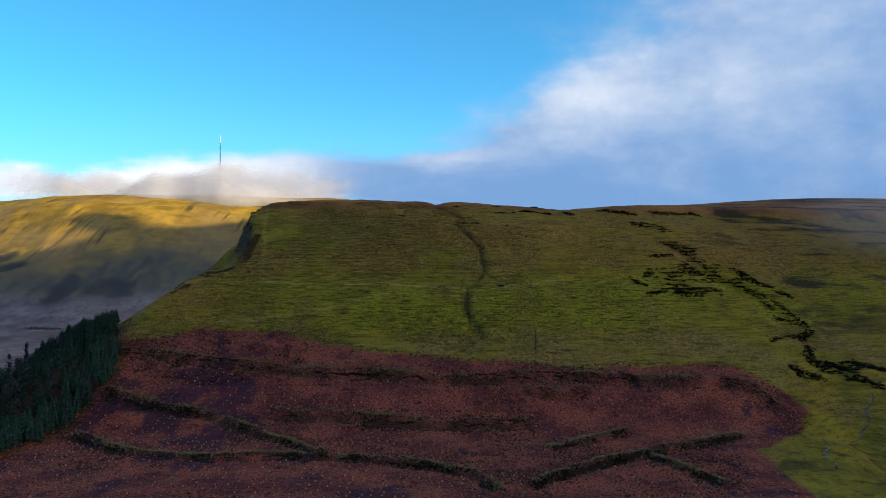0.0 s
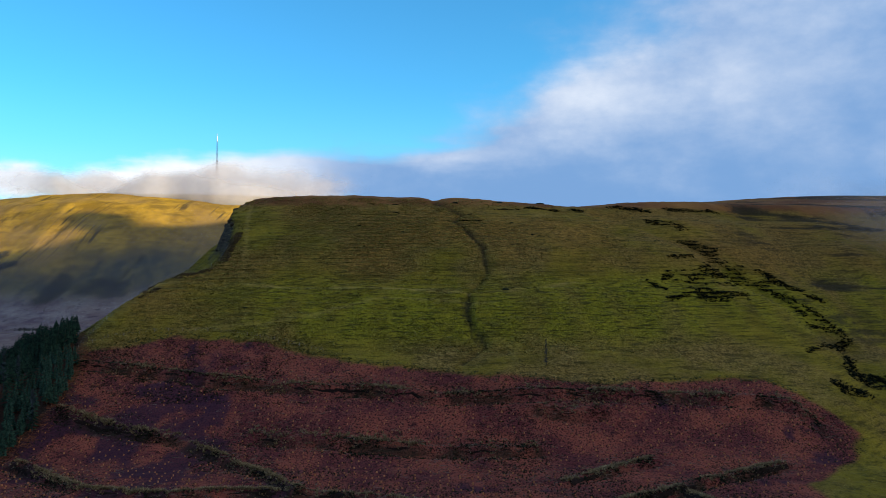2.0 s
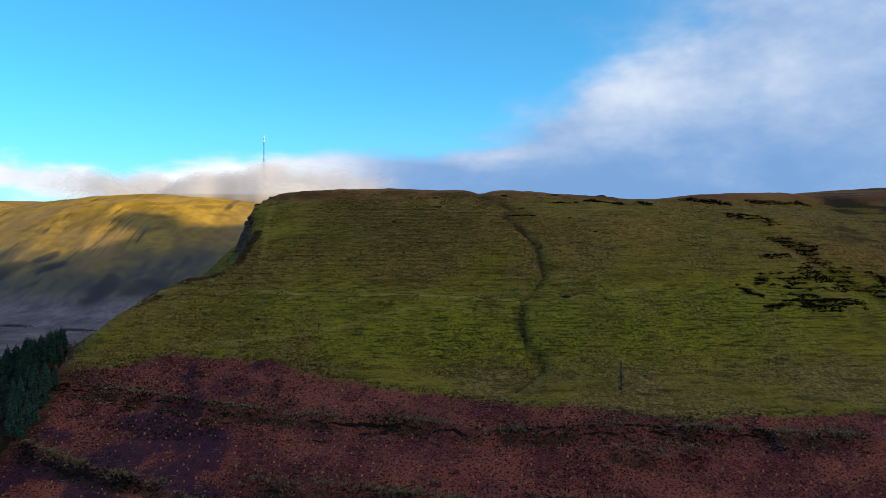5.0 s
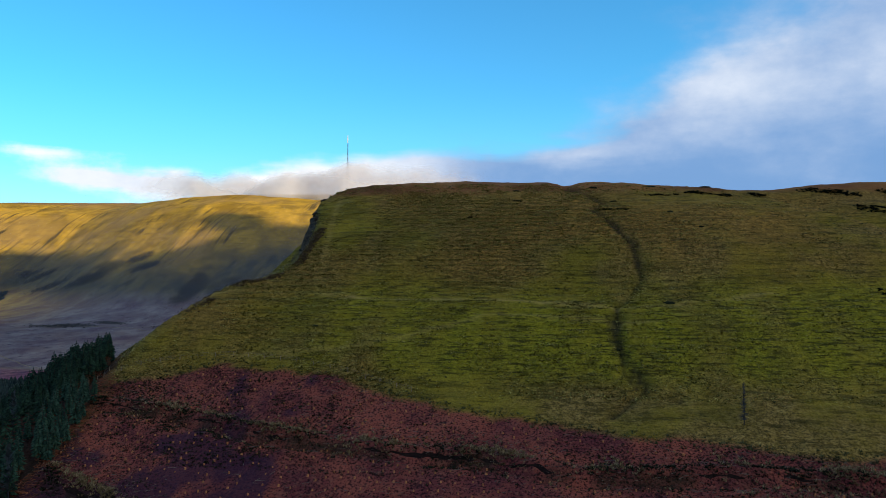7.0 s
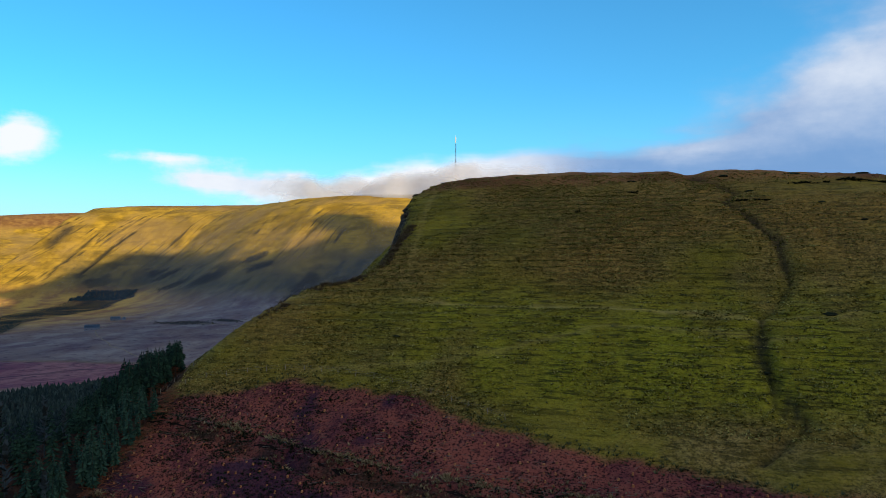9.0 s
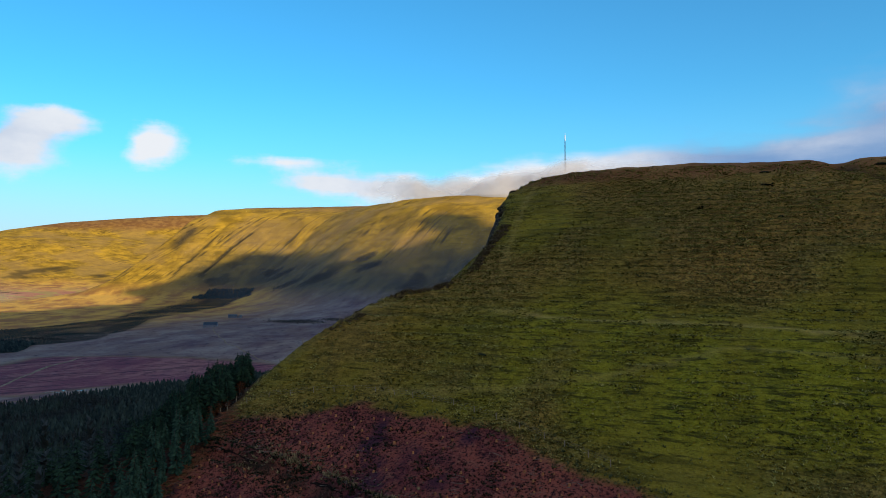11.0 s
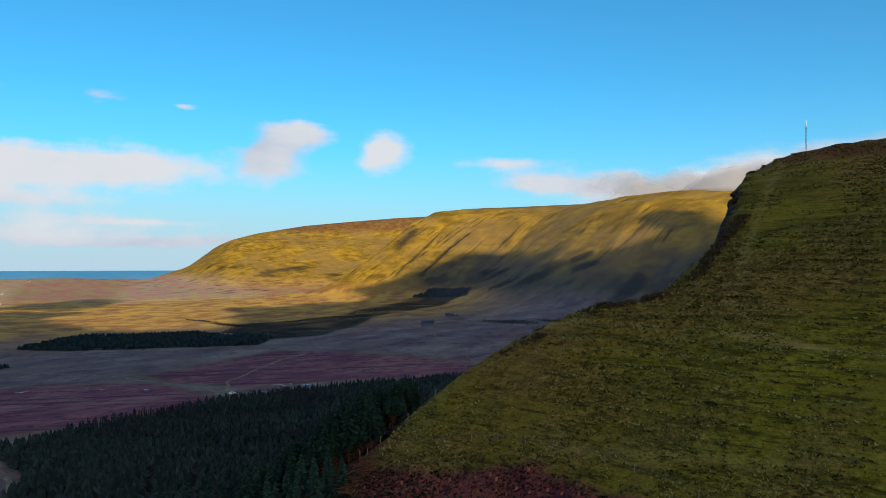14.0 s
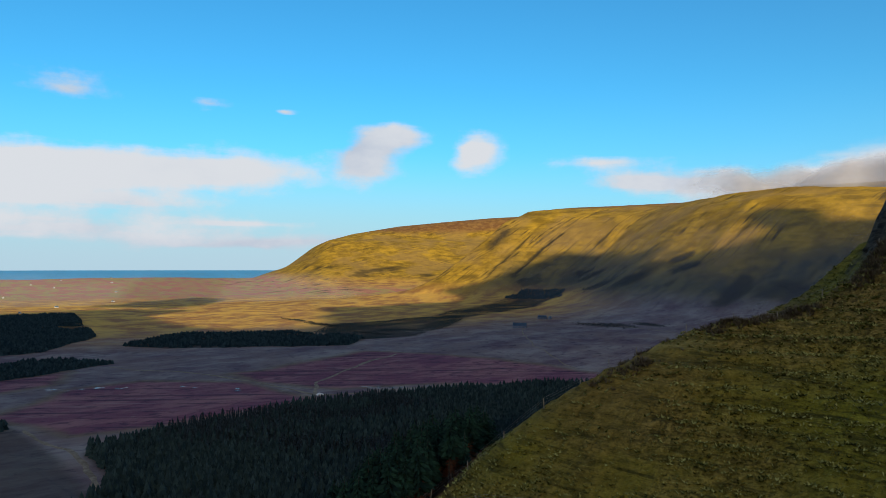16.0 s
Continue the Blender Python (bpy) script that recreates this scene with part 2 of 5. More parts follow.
    face = n.mix(n.ramp(grazed, 0.50, 0.34, 0.0, 0.42), face, (0.129, 0.086, 0.017))
    face = n.mix(n.ramp(n.noise(geo, 0.006, 4.0), 0.46, 0.62, 0.0, 0.6), face, (0.396, 0.253, 0.079))
    # fern colour of the lower face, darkened to carry its shade too
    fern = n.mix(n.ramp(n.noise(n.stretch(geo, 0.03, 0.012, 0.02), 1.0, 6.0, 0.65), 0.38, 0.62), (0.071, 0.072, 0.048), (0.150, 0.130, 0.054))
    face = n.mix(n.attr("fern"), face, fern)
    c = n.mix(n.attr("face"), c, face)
    heath = n.mix(n.ramp(n.noise(geo, 0.03, 5.0), 0.38, 0.64), (0.180, 0.074, 0.036), (0.317, 0.166, 0.060))
    c = n.mix(n.attr("heath"), c, heath)
    farm = n.mix(n.ramp(n.noise(n.stretch(geo, 0.009, 0.014, 0.01), 1.0, 4.0, 0.7), 0.47, 0.54), (0.46, 0.20, 0.150), (0.40, 0.32, 0.130))
    c = n.mix(n.attr("farm"), c, farm)
    c = n.mix(n.attr("track"), c, n.mix(fine, (0.34, 0.28, 0.08), (0.60, 0.49, 0.17)))
    c = n.mix(n.attr("lane"), c, n.mix(fine, (0.56, 0.30, 0.17), (0.80, 0.46, 0.28)))
    # dark: heather and scrub, and shade under banks and trees, in one colour
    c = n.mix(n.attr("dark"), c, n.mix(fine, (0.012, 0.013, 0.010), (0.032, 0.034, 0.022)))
    rock = n.mix(n.ramp(n.noise(n.stretch(geo, 0.3, 0.3, 1.6), 1.0, 6.0, 0.7), 0.4, 0.65), (0.018, 0.016, 0.013), (0.10, 0.085, 0.060))
    c = n.mix(n.attr("rock"), c, rock)
    relief = n.math("ADD", n.math("MULTIPLY", fine, 0.7), n.math("MULTIPLY", tuft, 0.5))
    relief = n.math("ADD", relief, n.math("MULTIPLY", mid, 0.7))
    surface(n, c, 0.95, relief, 1.0, 0.7)
    return m


M_GROUND = ground_material()
M_NEEDLE = random_tint("spruce_needles", (0.006, 0.022, 0.019), (0.032, 0.092, 0.062), 1.4)
M_NEEDLE_YOUNG = random_tint("young_spruce_needles", (0.009, 0.034, 0.030), (0.060, 0.150, 0.112), 1.4)
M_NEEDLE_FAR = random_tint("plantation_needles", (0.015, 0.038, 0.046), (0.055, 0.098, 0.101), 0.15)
M_LARCH = random_tint("bare_larch_twigs", (0.055, 0.080, 0.094), (0.040, 0.066, 0.083), 0.8)
M_BARK = plain("spruce_bark", (0.088, 0.085, 0.072), (0.039, 0.040, 0.039), 2.5)
M_DEADWOOD = random_tint("dead_branches", (0.198, 0.065, 0.036), (0.248, 0.118, 0.078), 3.0)
M_STUMP = random_tint("cut_stump_wood", (0.578, 0.270, 0.124), (0.302, 0.130, 0.065), 0.2)
M_PEATCUT_SHADE = plain("black_peat_face", (0.022, 0.014, 0.013), (0.007, 0.005, 0.006), 1.6, 0.9)
M_BRASH = random_tint("grey_brash", (0.110, 0.095, 0.085), (0.247, 0.220, 0.195), 3.0)
M_TUFT = clump_tint("tussock_grass", (0.051, 0.060, 0.008), (0.426, 0.410, 0.130))
M_RUSH = random_tint("rush_clumps", (0.059, 0.085, 0.034), (0.151, 0.175, 0.091), 1.0)
M_BANK = random_tint("bank_rushes", (0.131, 0.105, 0.055), (0.454, 0.390, 0.234), 1.0)
M_BRACKEN = random_tint("dead_bracken", (0.117, 0.085, 0.052), (0.220, 0.190, 0.124), 1.0)
M_HEATHER = random_tint("dark_heather", (0.007, 0.014, 0.010), (0.033, 0.052, 0.029), 1.0)
M_SCRUB = random_tint("leafless_scrub", (0.030, 0.036, 0.032), (0.055, 0.055, 0.045), 0.4)
M_ROCK = plain("weathered_rock", (0.085, 0.075, 0.055), (0.016, 0.015, 0.012), 0.6, 0.9, 0.0, 0.8, 0.3)
M_TWIG = random_tint("young_larch_twigs", (0.051, 0.062, 0.075), (0.090, 0.105, 0.124), 0.8)
M_POST = plain("weathered_post", (0.42, 0.38, 0.31), (0.22, 0.19, 0.15), 6.0)
M_WIRE = plain("galvanised_wire", (0.4, 0.4, 0.4), None, 6.0, 0.5, 0.8)
M_TRACK = plain("worn_track_gravel", (0.316, 0.260, 0.182), (0.151, 0.115, 0.078), 0.12)
M_WHITE = plain("white_render", (0.80, 0.79, 0.76), (0.62, 0.61, 0.58), 0.8)
M_STONE = plain("grey_blue_walls", (0.34, 0.38, 0.44), (0.22, 0.25, 0.30), 0.8)
M_SLATE = plain("slate_roof", (0.16, 0.27, 0.38), (0.10, 0.17, 0.25), 0.6, 0.6)
M_DOOR = plain("painted_door", (0.10, 0.13, 0.16), None, 2.0, 0.5)
M_STEEL = plain("mast_steel", (0.10, 0.11, 0.12), None, 0.2, 0.6, 0.3)
M_MASTWHITE = plain("mast_white_shroud", (0.85, 0.86, 0.88), (0.75, 0.77, 0.80), 0.1, 0.5)


def water_material(name, color, rough, scale):
    m, n, geo = material(name)
    a = n.noise(n.stretch(geo, scale, scale * 3, scale), 1.0, 4.0)
    p = n.add("ShaderNodeBsdfPrincipled", {"Roughness": rough, "IOR": 1.33})
    n.put(p.inputs["Base Color"], n.mix(a, tuple(c * 0.75 for c in color), color))
    b = n.add("ShaderNodeBump", {"Strength": 0.3, "Distance": 0.3, "Height": a})
    n.put(p.inputs["Normal"], b.outputs[0])
    n.add("ShaderNodeOutputMaterial", {0: p.outputs[0]})
    return m


M_SEA = water_material("sea_water", (0.10, 0.42, 0.74), 0.45, 0.004)
M_POOL = water_material("pool_water", (0.03, 0.04, 0.06), 0.05, 0.4)


def cloud_material(name, size, ragged, light, shade):
    """A soft bank of droplets: thin where the attribute is low."""
    m, n, geo = material(name)
    thick = n.attr("thick")
    f = n.noise(n.stretch(geo, 1 / size, 0.4 / size, 1.6 / size), 1.0, 4.0, 0.55)
    a = n.math("ADD", thick, n.math("MULTIPLY", n.math("SUBTRACT", f, 0.5), ragged))
    a = n.math("MULTIPLY", n.ramp(a, 0.05, 1.0), n.ramp(thick, 0.0, 0.5))
    a = n.math("MULTIPLY", a, n.attr("veil"))
    # light and shade are noise in the colour; the normal always faces the sun
    c = n.mix(n.ramp(f, 0.3, 0.7), shade, light)
    d = n.add("ShaderNodeBsdfDiffuse", {0: c, 2: tuple(sun_way)})
    t = n.add("ShaderNodeBsdfTranslucent", {0: c})
    mix = n.add("ShaderNodeMixShader", {0: 0.35, 1: d.outputs[0], 2: t.outputs[0]})
    clear = n.add("ShaderNodeBsdfTransparent")
    both = n.add("ShaderNodeMixShader", {0: a, 1: clear.outputs[0], 2: mix.outputs[0]})
    n.add("ShaderNodeOutputMaterial", {0: both.outputs[0]})
    return m


M_OVERCAST = cloud_material("overcast_vapour", 250.0, 0.25, (0.95, 0.95, 0.97), (0.85, 0.86, 0.90))
# blue tint put into the vapour colour, for the haze sheets and mist
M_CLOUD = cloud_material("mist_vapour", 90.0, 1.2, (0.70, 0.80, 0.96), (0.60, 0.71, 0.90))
M_CAP = cloud_material("ridge_cloud_vapour", 210.0, 1.1, (0.97, 0.95, 0.97), (0.80, 0.81, 0.88))
# ---------------------------------------------------------------- land form
def lattice(ix, iy, seed):
    h = (ix.astype(np.int64) * 374761393 + iy.astype(np.int64) * 668265263 + seed * 974634777) & 0xFFFFFFFF
    h = ((h ^ (h >> 13)) * 1274126177) & 0xFFFFFFFF
    return ((h ^ (h >> 16)) & 0xFFFFFF) / float(0xFFFFFF)


def vnoise(x, y, seed=0):
    fx, fy = np.floor(x), np.floor(y)
    u, v = x - fx, y - fy
    u, v = u * u * (3 - 2 * u), v * v * (3 - 2 * v)
    a, b = lattice(fx, fy, seed), lattice(fx + 1, fy, seed)
    c, d = lattice(fx, fy + 1, seed), lattice(fx + 1, fy + 1, seed)
    return (a + (b - a) * u) * (1 - v) + (c + (d - c) * u) * v


def fbm(x, y, size, octaves=4, seed=0):
    out, amp, total = 0, 1.0, 0
    for k in range(octaves):
        out = out + amp * (vnoise(x / size, y / size, seed + k * 17) - 0.5)
        total += amp
        amp, size = amp * 0.5, size * 0.47
    return out / total * 2


def smooth(x, a, b):
    t = np.clip((x - a) / (b - a), 0, 1)
    return t * t * (3 - 2 * t)


def ease(x, xs, zs):
    """A profile through a few heights, with its corners rounded."""
    w = 4.0
    return sum(np.interp(x + k * w, xs, zs) for k in (-1, -0.5, 0, 0.5, 1)) / 5


def smin(a, b, k):
    h = np.clip(0.5 + 0.5 * (b - a) / k, 0, 1)
    return b + (a - b) * h - k * h * (1 - h)


def to_line(x, y, pts):
    """Distance to a polyline and the share of the way along it."""
    best, share = np.full(np.shape(x), 1e9), np.zeros(np.shape(x))
    n = len(pts) - 1
    for i in range(n):
        (ax, ay), (bx, by) = pts[i], pts[i + 1]
        dx, dy = bx - ax, by - ay
        t = np.clip(((x - ax) * dx + (y - ay) * dy) / (dx * dx + dy * dy), 0, 1)
        d = np.hypot(x - ax - t * dx, y - ay - t * dy)
        share = np.where(d < best, (i + t) / n, share)
        best = np.minimum(best, d)
    return best, share


def inside(x, y, pts):
    """Signed distance to a polygon, positive inside."""
    hit = np.zeros(np.shape(x), bool)
    for (ax, ay), (bx, by) in zip(pts, pts[1:] + pts[:1]):
        cross = ((ay > y) != (by > y))
        hit ^= cross & (x < (bx - ax) * (y - ay) / ((by - ay) or 1e-9) + ax)
    d, _ = to_line(x, y, pts + pts[:1])
    return np.where(hit, d, -d)


FRONT_Y = [-4000, -300, 0, 60, 110, 150, 180, 195, 213, 228, 243, 249, 256, 264, 272, 279, 285, 296, 308, 318, 335, 347, 354, 400, 468, 700, 1600]
FRONT_Z = [-10, -8, 4, 14, 28, 42, 56, 64, 74.5, 81, 87.5, 91.5, 95.5, 100, 103.2, 105, 109, 117, 122, 126.5, 133, 139.5, 142.3, 145.5, 150, 158, 175]
LEFT_X = [-1400, -900, -600, -400, -300, -200, -150, -125, -117, -111, -105, -101, -98.5, -96.5, -94, -90, -85, -70]
LEFT_Z = [-24, -20, -12, 3, 14, 42, 62, 77, 84, 90, 96, 102, 110, 118, 125, 133, 142, 165]
STREAM = [(-4, 352), (9, 333), (5, 325), (9, 316), (15, 300), (16, 284), (9, 270), (8, 256), (13, 243), (6, 234)]
HOOK = [(9, 258), (9, 247), (12, 241), (19, 239)]
GULLY = [(70, 352), (88, 327), (102, 309), (118, 288), (128, 262), (122, 235), (112, 205), (100, 150)]
BEND = [(-5000, 0), (40, 0), (95, 11), (125, 24), (146, 38), (172, 38), (200, 50), (300, 95), (700, 240), (5000, 900)]


CREST_Y = [-4000, 180, 200, 220, 235, 246, 254, 260, 272, 285, 293, 302, 320, 335, 346, 353, 372, 420, 900]
CREST_X = [-330, -190, -150, -125, -111, -105, -101.8, -98.8, -93.6, -86.2, -79.6, -79.6, -83.0, -88, -88, -86, -84, -60, 250]


RIM_X = [-95, -80, -74, -60, -40, -15, 25, 48, 68, 76, 86, 108, 122, 210, 300, 400]
RIM_Z = [-0.4, -1.4, -0.6, 0, -0.2, -1.1, -1.2, -0.7, -0.2, 0.6, 1.9, 3.4, 3.7, 3.8, 1.4, 0]


def near_hill(x, y):
    wob = fbm(x, y, 60, 3, 5)
    back = np.interp(x, [p[0] for p in BEND], [p[1] for p in BEND])
    front = ease(y - back * smooth(y, 150, 300) + wob * 2.0, FRONT_Y, FRONT_Z)
    front = front + smooth(x, 90, 330) * 16 * smooth(y, 385, 560) - 4.5 * smooth(x, 0, 65) * smooth(front, 128, 140)
    front = front + np.interp(x, RIM_X, RIM_Z) * smooth(front, 131, 139.5) - 1.3 * np.exp(-((x + 3.5) / 3.5) ** 2) * smooth(y, 338, 350)
    # a narrow shelf round the nose
    front = front + (2.9 * np.exp(-((y - 277.5) / 6.5) ** 2) + 2.9 * np.exp(-((y - 263) / 10.5) ** 2)) * smooth(-x, 70, 90)
    # the nose: a grassy edge below, a crag above
    out = np.interp(y, CREST_Y, CREST_X) - x + 0.9 * fbm(x, y, 9, 3, 9)
    soft = np.interp(out, [-9, -3, 1, 10, 25, 60, 115, 250, 500, 4000], [0, 0.3, 1.2, 7.5, 17, 38, 66, 100, 125, 135])
    crag = np.interp(out + 1.2 * fbm(x, y, 4, 2, 10), [-4, -1, 0, 2, 5, 9, 14, 30, 60, 115, 250, 400, 600, 4000], [0, 0.8, 2.5, 8, 14, 19, 23, 35, 54, 86, 140, 172, 186, 200])
    c = smooth(y, 284, 306)
    hill = front - soft * (1 - c) - crag * c
    left = np.interp(x, [-1400, -900, -600, -400, -300, -200, -150, -110], [-24, -20, -12, 3, 14, 36, 52, 66])
    return -smin(-hill, -left, 6)


EYE_X, EYE_Y = -40.0, 194.0
RIDGE_X = [-5000, -2300, -1850, -1640, -1400, -1122, -930, -750, -300, 300, 5000]
RIDGE_Y = [1500, 1500, 1480, 1560, 1600, 1440, 1360, 1390, 1500, 1700, 3000]
RIDGE_S = [-900, -500, 0, 100, 200, 350, 450, 520, 640, 900, 1300, 2600]
RIDGE_H = [-20, -14, 6, 26, 72, 162, 228, 268, 304, 330, 343, 352]
FAR_R = [2200, 3050, 3500, 3900, 4200, 4300]
FAR_H = [-22, -16, 29, 115, 222, 250]


RAVINES = [((-1722, 1990), (-1712, 1790), (-1690, 1690), 9, 9), ((-1612, 2010), (-1631, 1905), (-1618, 1670), 11, 10), ((-1540, 1985), (-1535, 1864), (-1566, 1740), 8, 6), ((-1404, 1995), (-1408, 1902), (-1405, 1780), 9, 7),
           ((-1440, 2110), (-1430, 2060), (-1428, 2010), 8, 6), ((-1062, 1810), (-1072, 1740), (-1084, 1660), 8, 5), ((-880, 1830), (-896, 1735), (-925, 1630), 9, 7), ((-902, 1815), (-914, 1724), (-938, 1630), 7, 5),
           ((-672, 1740), (-692, 1637), (-700, 1580), 10, 7), ((-1619, 2170), (-1610, 2110), (-1600, 2050), 8, 7), ((-1240, 1900), (-1246, 1830), (-1262, 1760), 8, 4), ((-1330, 2030), (-1332, 1960), (-1345, 1880), 8, 4)]


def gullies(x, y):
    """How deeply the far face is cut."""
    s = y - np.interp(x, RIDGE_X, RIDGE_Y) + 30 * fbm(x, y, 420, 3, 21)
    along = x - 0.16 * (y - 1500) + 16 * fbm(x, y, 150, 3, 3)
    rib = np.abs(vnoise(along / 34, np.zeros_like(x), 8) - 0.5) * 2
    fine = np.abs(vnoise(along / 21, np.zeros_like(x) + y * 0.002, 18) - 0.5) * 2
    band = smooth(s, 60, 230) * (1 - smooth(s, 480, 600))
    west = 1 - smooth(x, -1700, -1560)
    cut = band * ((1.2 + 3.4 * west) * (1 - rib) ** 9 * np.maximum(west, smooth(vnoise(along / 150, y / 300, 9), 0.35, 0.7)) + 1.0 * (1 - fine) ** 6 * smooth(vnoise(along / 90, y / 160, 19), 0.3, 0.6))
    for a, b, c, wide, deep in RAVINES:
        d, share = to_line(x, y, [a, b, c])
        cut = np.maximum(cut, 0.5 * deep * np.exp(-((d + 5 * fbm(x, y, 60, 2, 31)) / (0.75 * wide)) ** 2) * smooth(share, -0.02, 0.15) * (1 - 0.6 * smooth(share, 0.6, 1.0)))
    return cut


def far_land(x, y):
    s = y - np.interp(x, RIDGE_X, RIDGE_Y) + 30 * fbm(x, y, 420, 3, 21)
    carve = gullies(x, y)
    face = np.interp(s, RIDGE_S, RIDGE_H) - 150 * smooth(x, -350, 500) * smooth(s, 200, 600) - carve + 3.5 * fbm(x, y, 90, 5, 30)
    # the western end of the buttress
    end = (x + 1835 + (y - 1560) * 0.34) * 0.944 + 22 * fbm(x, y, 120, 3, 61)
    end_h = np.interp(end, [-700, -300, -60, 0, 30, 130, 300], [-22, 0, 34, 66, 128, 330, 560])
    ridge = smin(face, end_h, 16)
    # the long spur behind, towards the sea
    dx, dy = x - EYE_X, y - EYE_Y
    r, az = np.hypot(dx, dy), np.degrees(np.arctan2(dx, dy))
    top = np.interp(az, [-65.5, -62.5, -60.6, -59.3, -57.5, -54, -50.5, -47, -44, 0], [-1.5, 0.2, 1.3, 1.8, 2.3, 2.9, 3.25, 3.55, 3.7, 5.5])
    rr = r + 90 * fbm(x, y, 500, 3, 71)
    spur = np.interp(rr, FAR_R, FAR_H)
    share = np.interp(az, [-72, -66, -62.5, -59.3, -50, 0], [0.0, 0.10, 0.42, 1.0, 1.0, 1.0])
    rib2 = np.abs(vnoise((az * 62 + 25 * fbm(x, y, 200, 2, 4)) / 40, np.zeros_like(x), 48) - 0.5) * 2
    spur = -22 + (spur + 22) * share - 5 * (1 - rib2) ** 3 * smooth(r, 3500, 3800) * (1 - smooth(r, 4150, 4300)) * share
    brow = np.maximum(114 + 4680 * np.tan(np.radians(top)) - spur, 0)
    spur = spur + brow * smooth(r, 4290, 4700) * smooth(az, -63, -59.3) * (1 - smooth(az, -42, -34))
    floor = -20 + 9 * fbm(x, y, 700, 3, 2) + 1.6 * fbm(x, y, 90, 3, 12) + 52 * smooth(r, 3300, 4400)
    h = np.maximum(floor, np.maximum(ridge, spur))
    # the high summit that carries the mast, behind the ridge
    peak = 290 + 235 * np.exp(-(((x + 1290) / 900) ** 2 + ((y - 4300) / 1000) ** 2)) + 14 * fbm(x, y, 260, 4, 66)
    return np.maximum(h, np.where(y > 2400, peak - 420 * smooth(-x, 1500, 2500) - 200 * smooth(x, -500, 600) - 120 * smooth(-y, -3200, -2400), -99))


def land(x, y):
    """The height of the ground."""
    x, y = np.asarray(x, float), np.asarray(y, float)
    hill, far = near_hill(x, y), far_land(x, y)
    w = smooth(y, 700, 1250)
    hill = hill * (1 - w) + w * np.minimum(hill, far)
    h = np.where(y < 900, np.maximum(hill, np.where(x < -300, far, -99)), np.maximum(hill, far))
    near = smooth(-np.hypot(x - 10, y - 280), -420, -260)
    d, _ = to_line(x, y, STREAM)
    h = h - near * 1.2 * np.exp(-((d + 0.9 * fbm(x, y, 6, 2, 45)) / 1.0) ** 2) - near * 0.3 * np.exp(-(d / 4) ** 2)
    d, _ = to_line(x, y, HOOK)
    h = h - near * 1.2 * np.exp(-(d / 0.9) ** 2)
    d, _ = to_line(x, y, GULLY)
    h = h - 3.2 * np.exp(-(d / 7) ** 2) * smooth(x, 50, 80) * smooth(y, 100, 160)
    h = h + near * (0.5 * fbm(x, y, 14, 3, 40) + 0.34 * fbm(x, y, 3.2, 2, 41))
    # sheep terraces on the steep grass
    h = h + near * 0.26 * np.sin(h * 4.4 + 2.5 * fbm(x, y, 22, 2, 44)) * smooth(h, 92, 97) * (1 - smooth(h, 128, 136))
    return h
# ---------------------------------------------------------------- mesh helpers
def mesh_from(name, verts, faces, mat, smooth_faces=False):
    me = bpy.data.meshes.new(name)
    me.from_pydata([tuple(v) for v in verts], [], [tuple(f) for f in faces])
    me.materials.append(mat)
    if smooth_faces:
        me.polygons.foreach_set("use_smooth", [True] * len(me.polygons))
    me.update()
    return me


def mesh_arrays(name, verts, quads, mat, smooth_faces=True):
    """A mesh from arrays of corners and of faces that all have as many corners."""
    me = bpy.data.meshes.new(name)
    n, k = len(quads), quads.shape[1]
    me.vertices.add(len(verts))
    me.vertices.foreach_set("co", np.ascontiguousarray(verts, np.float32).ravel())
    me.loops.add(n * k)
    me.loops.foreach_set("vertex_index", np.ascontiguousarray(quads, np.int32).ravel())
    me.polygons.add(n)
    me.polygons.foreach_set("loop_start", np.arange(0, n * k, k, dtype=np.int32))
    me.polygons.foreach_set("loop_total", np.full(n, k, np.int32))
    me.update(calc_edges=True)
    me.polygons.foreach_set("use_smooth", np.full(n, smooth_faces))
    me.materials.append(mat)
    me.validate()
    return me


def attribute(me, name, values):
    a = me.attributes.new(name, "FLOAT", "POINT")
    a.data.foreach_set("value", np.ascontiguousarray(values, np.float32).ravel())


def part(name, bm, mat, parent, label=""):
    me = bpy.data.meshes.new(name)
    bm.to_mesh(me)
    bm.free()
    me.materials.append(mat)
    ob = new(name, me)
    ob.parent = parent
    return tagged(ob, label)


def scatter(name, verts, faces, places, mat, label, category, smooth_faces=False):
    """Many copies of small shapes in one mesh. places: rows of x, y, z, turn, width, height, variant."""
    v_out, f_out, at = [], [], 0
    for row in places:
        x, y, z, a, sw, sh, k = row
        v, f = verts[int(k)], faces[int(k)]
        c, s = math.cos(a), math.sin(a)
        p = np.empty_like(v)
        p[:, 0] = (v[:, 0] * c - v[:, 1] * s) * sw + x
        p[:, 1] = (v[:, 0] * s + v[:, 1] * c) * sw + y
        p[:, 2] = v[:, 2] * sh + z
        v_out.append(p)
        f_out.append(f + at)
        at += len(v)
    me = mesh_arrays(name, np.concatenate(v_out), np.concatenate(f_out), mat, smooth_faces)
    return tagged(new(name, me), label, category, kind="stuff")


# ---------------------------------------------------------------- the ground
CLEARFELL = [(-103, 240), (-90, 245), (-78, 248), (-66, 246), (-51, 243), (-40, 239), (-26, 235), (-8, 231), (11, 227), (37, 224), (63, 227), (88, 229),
             (97, 220), (104, 210), (95, 198), (76, 179), (66, 110), (-90, 90), (-112, 165), (-101, 200), (-98, 222)]
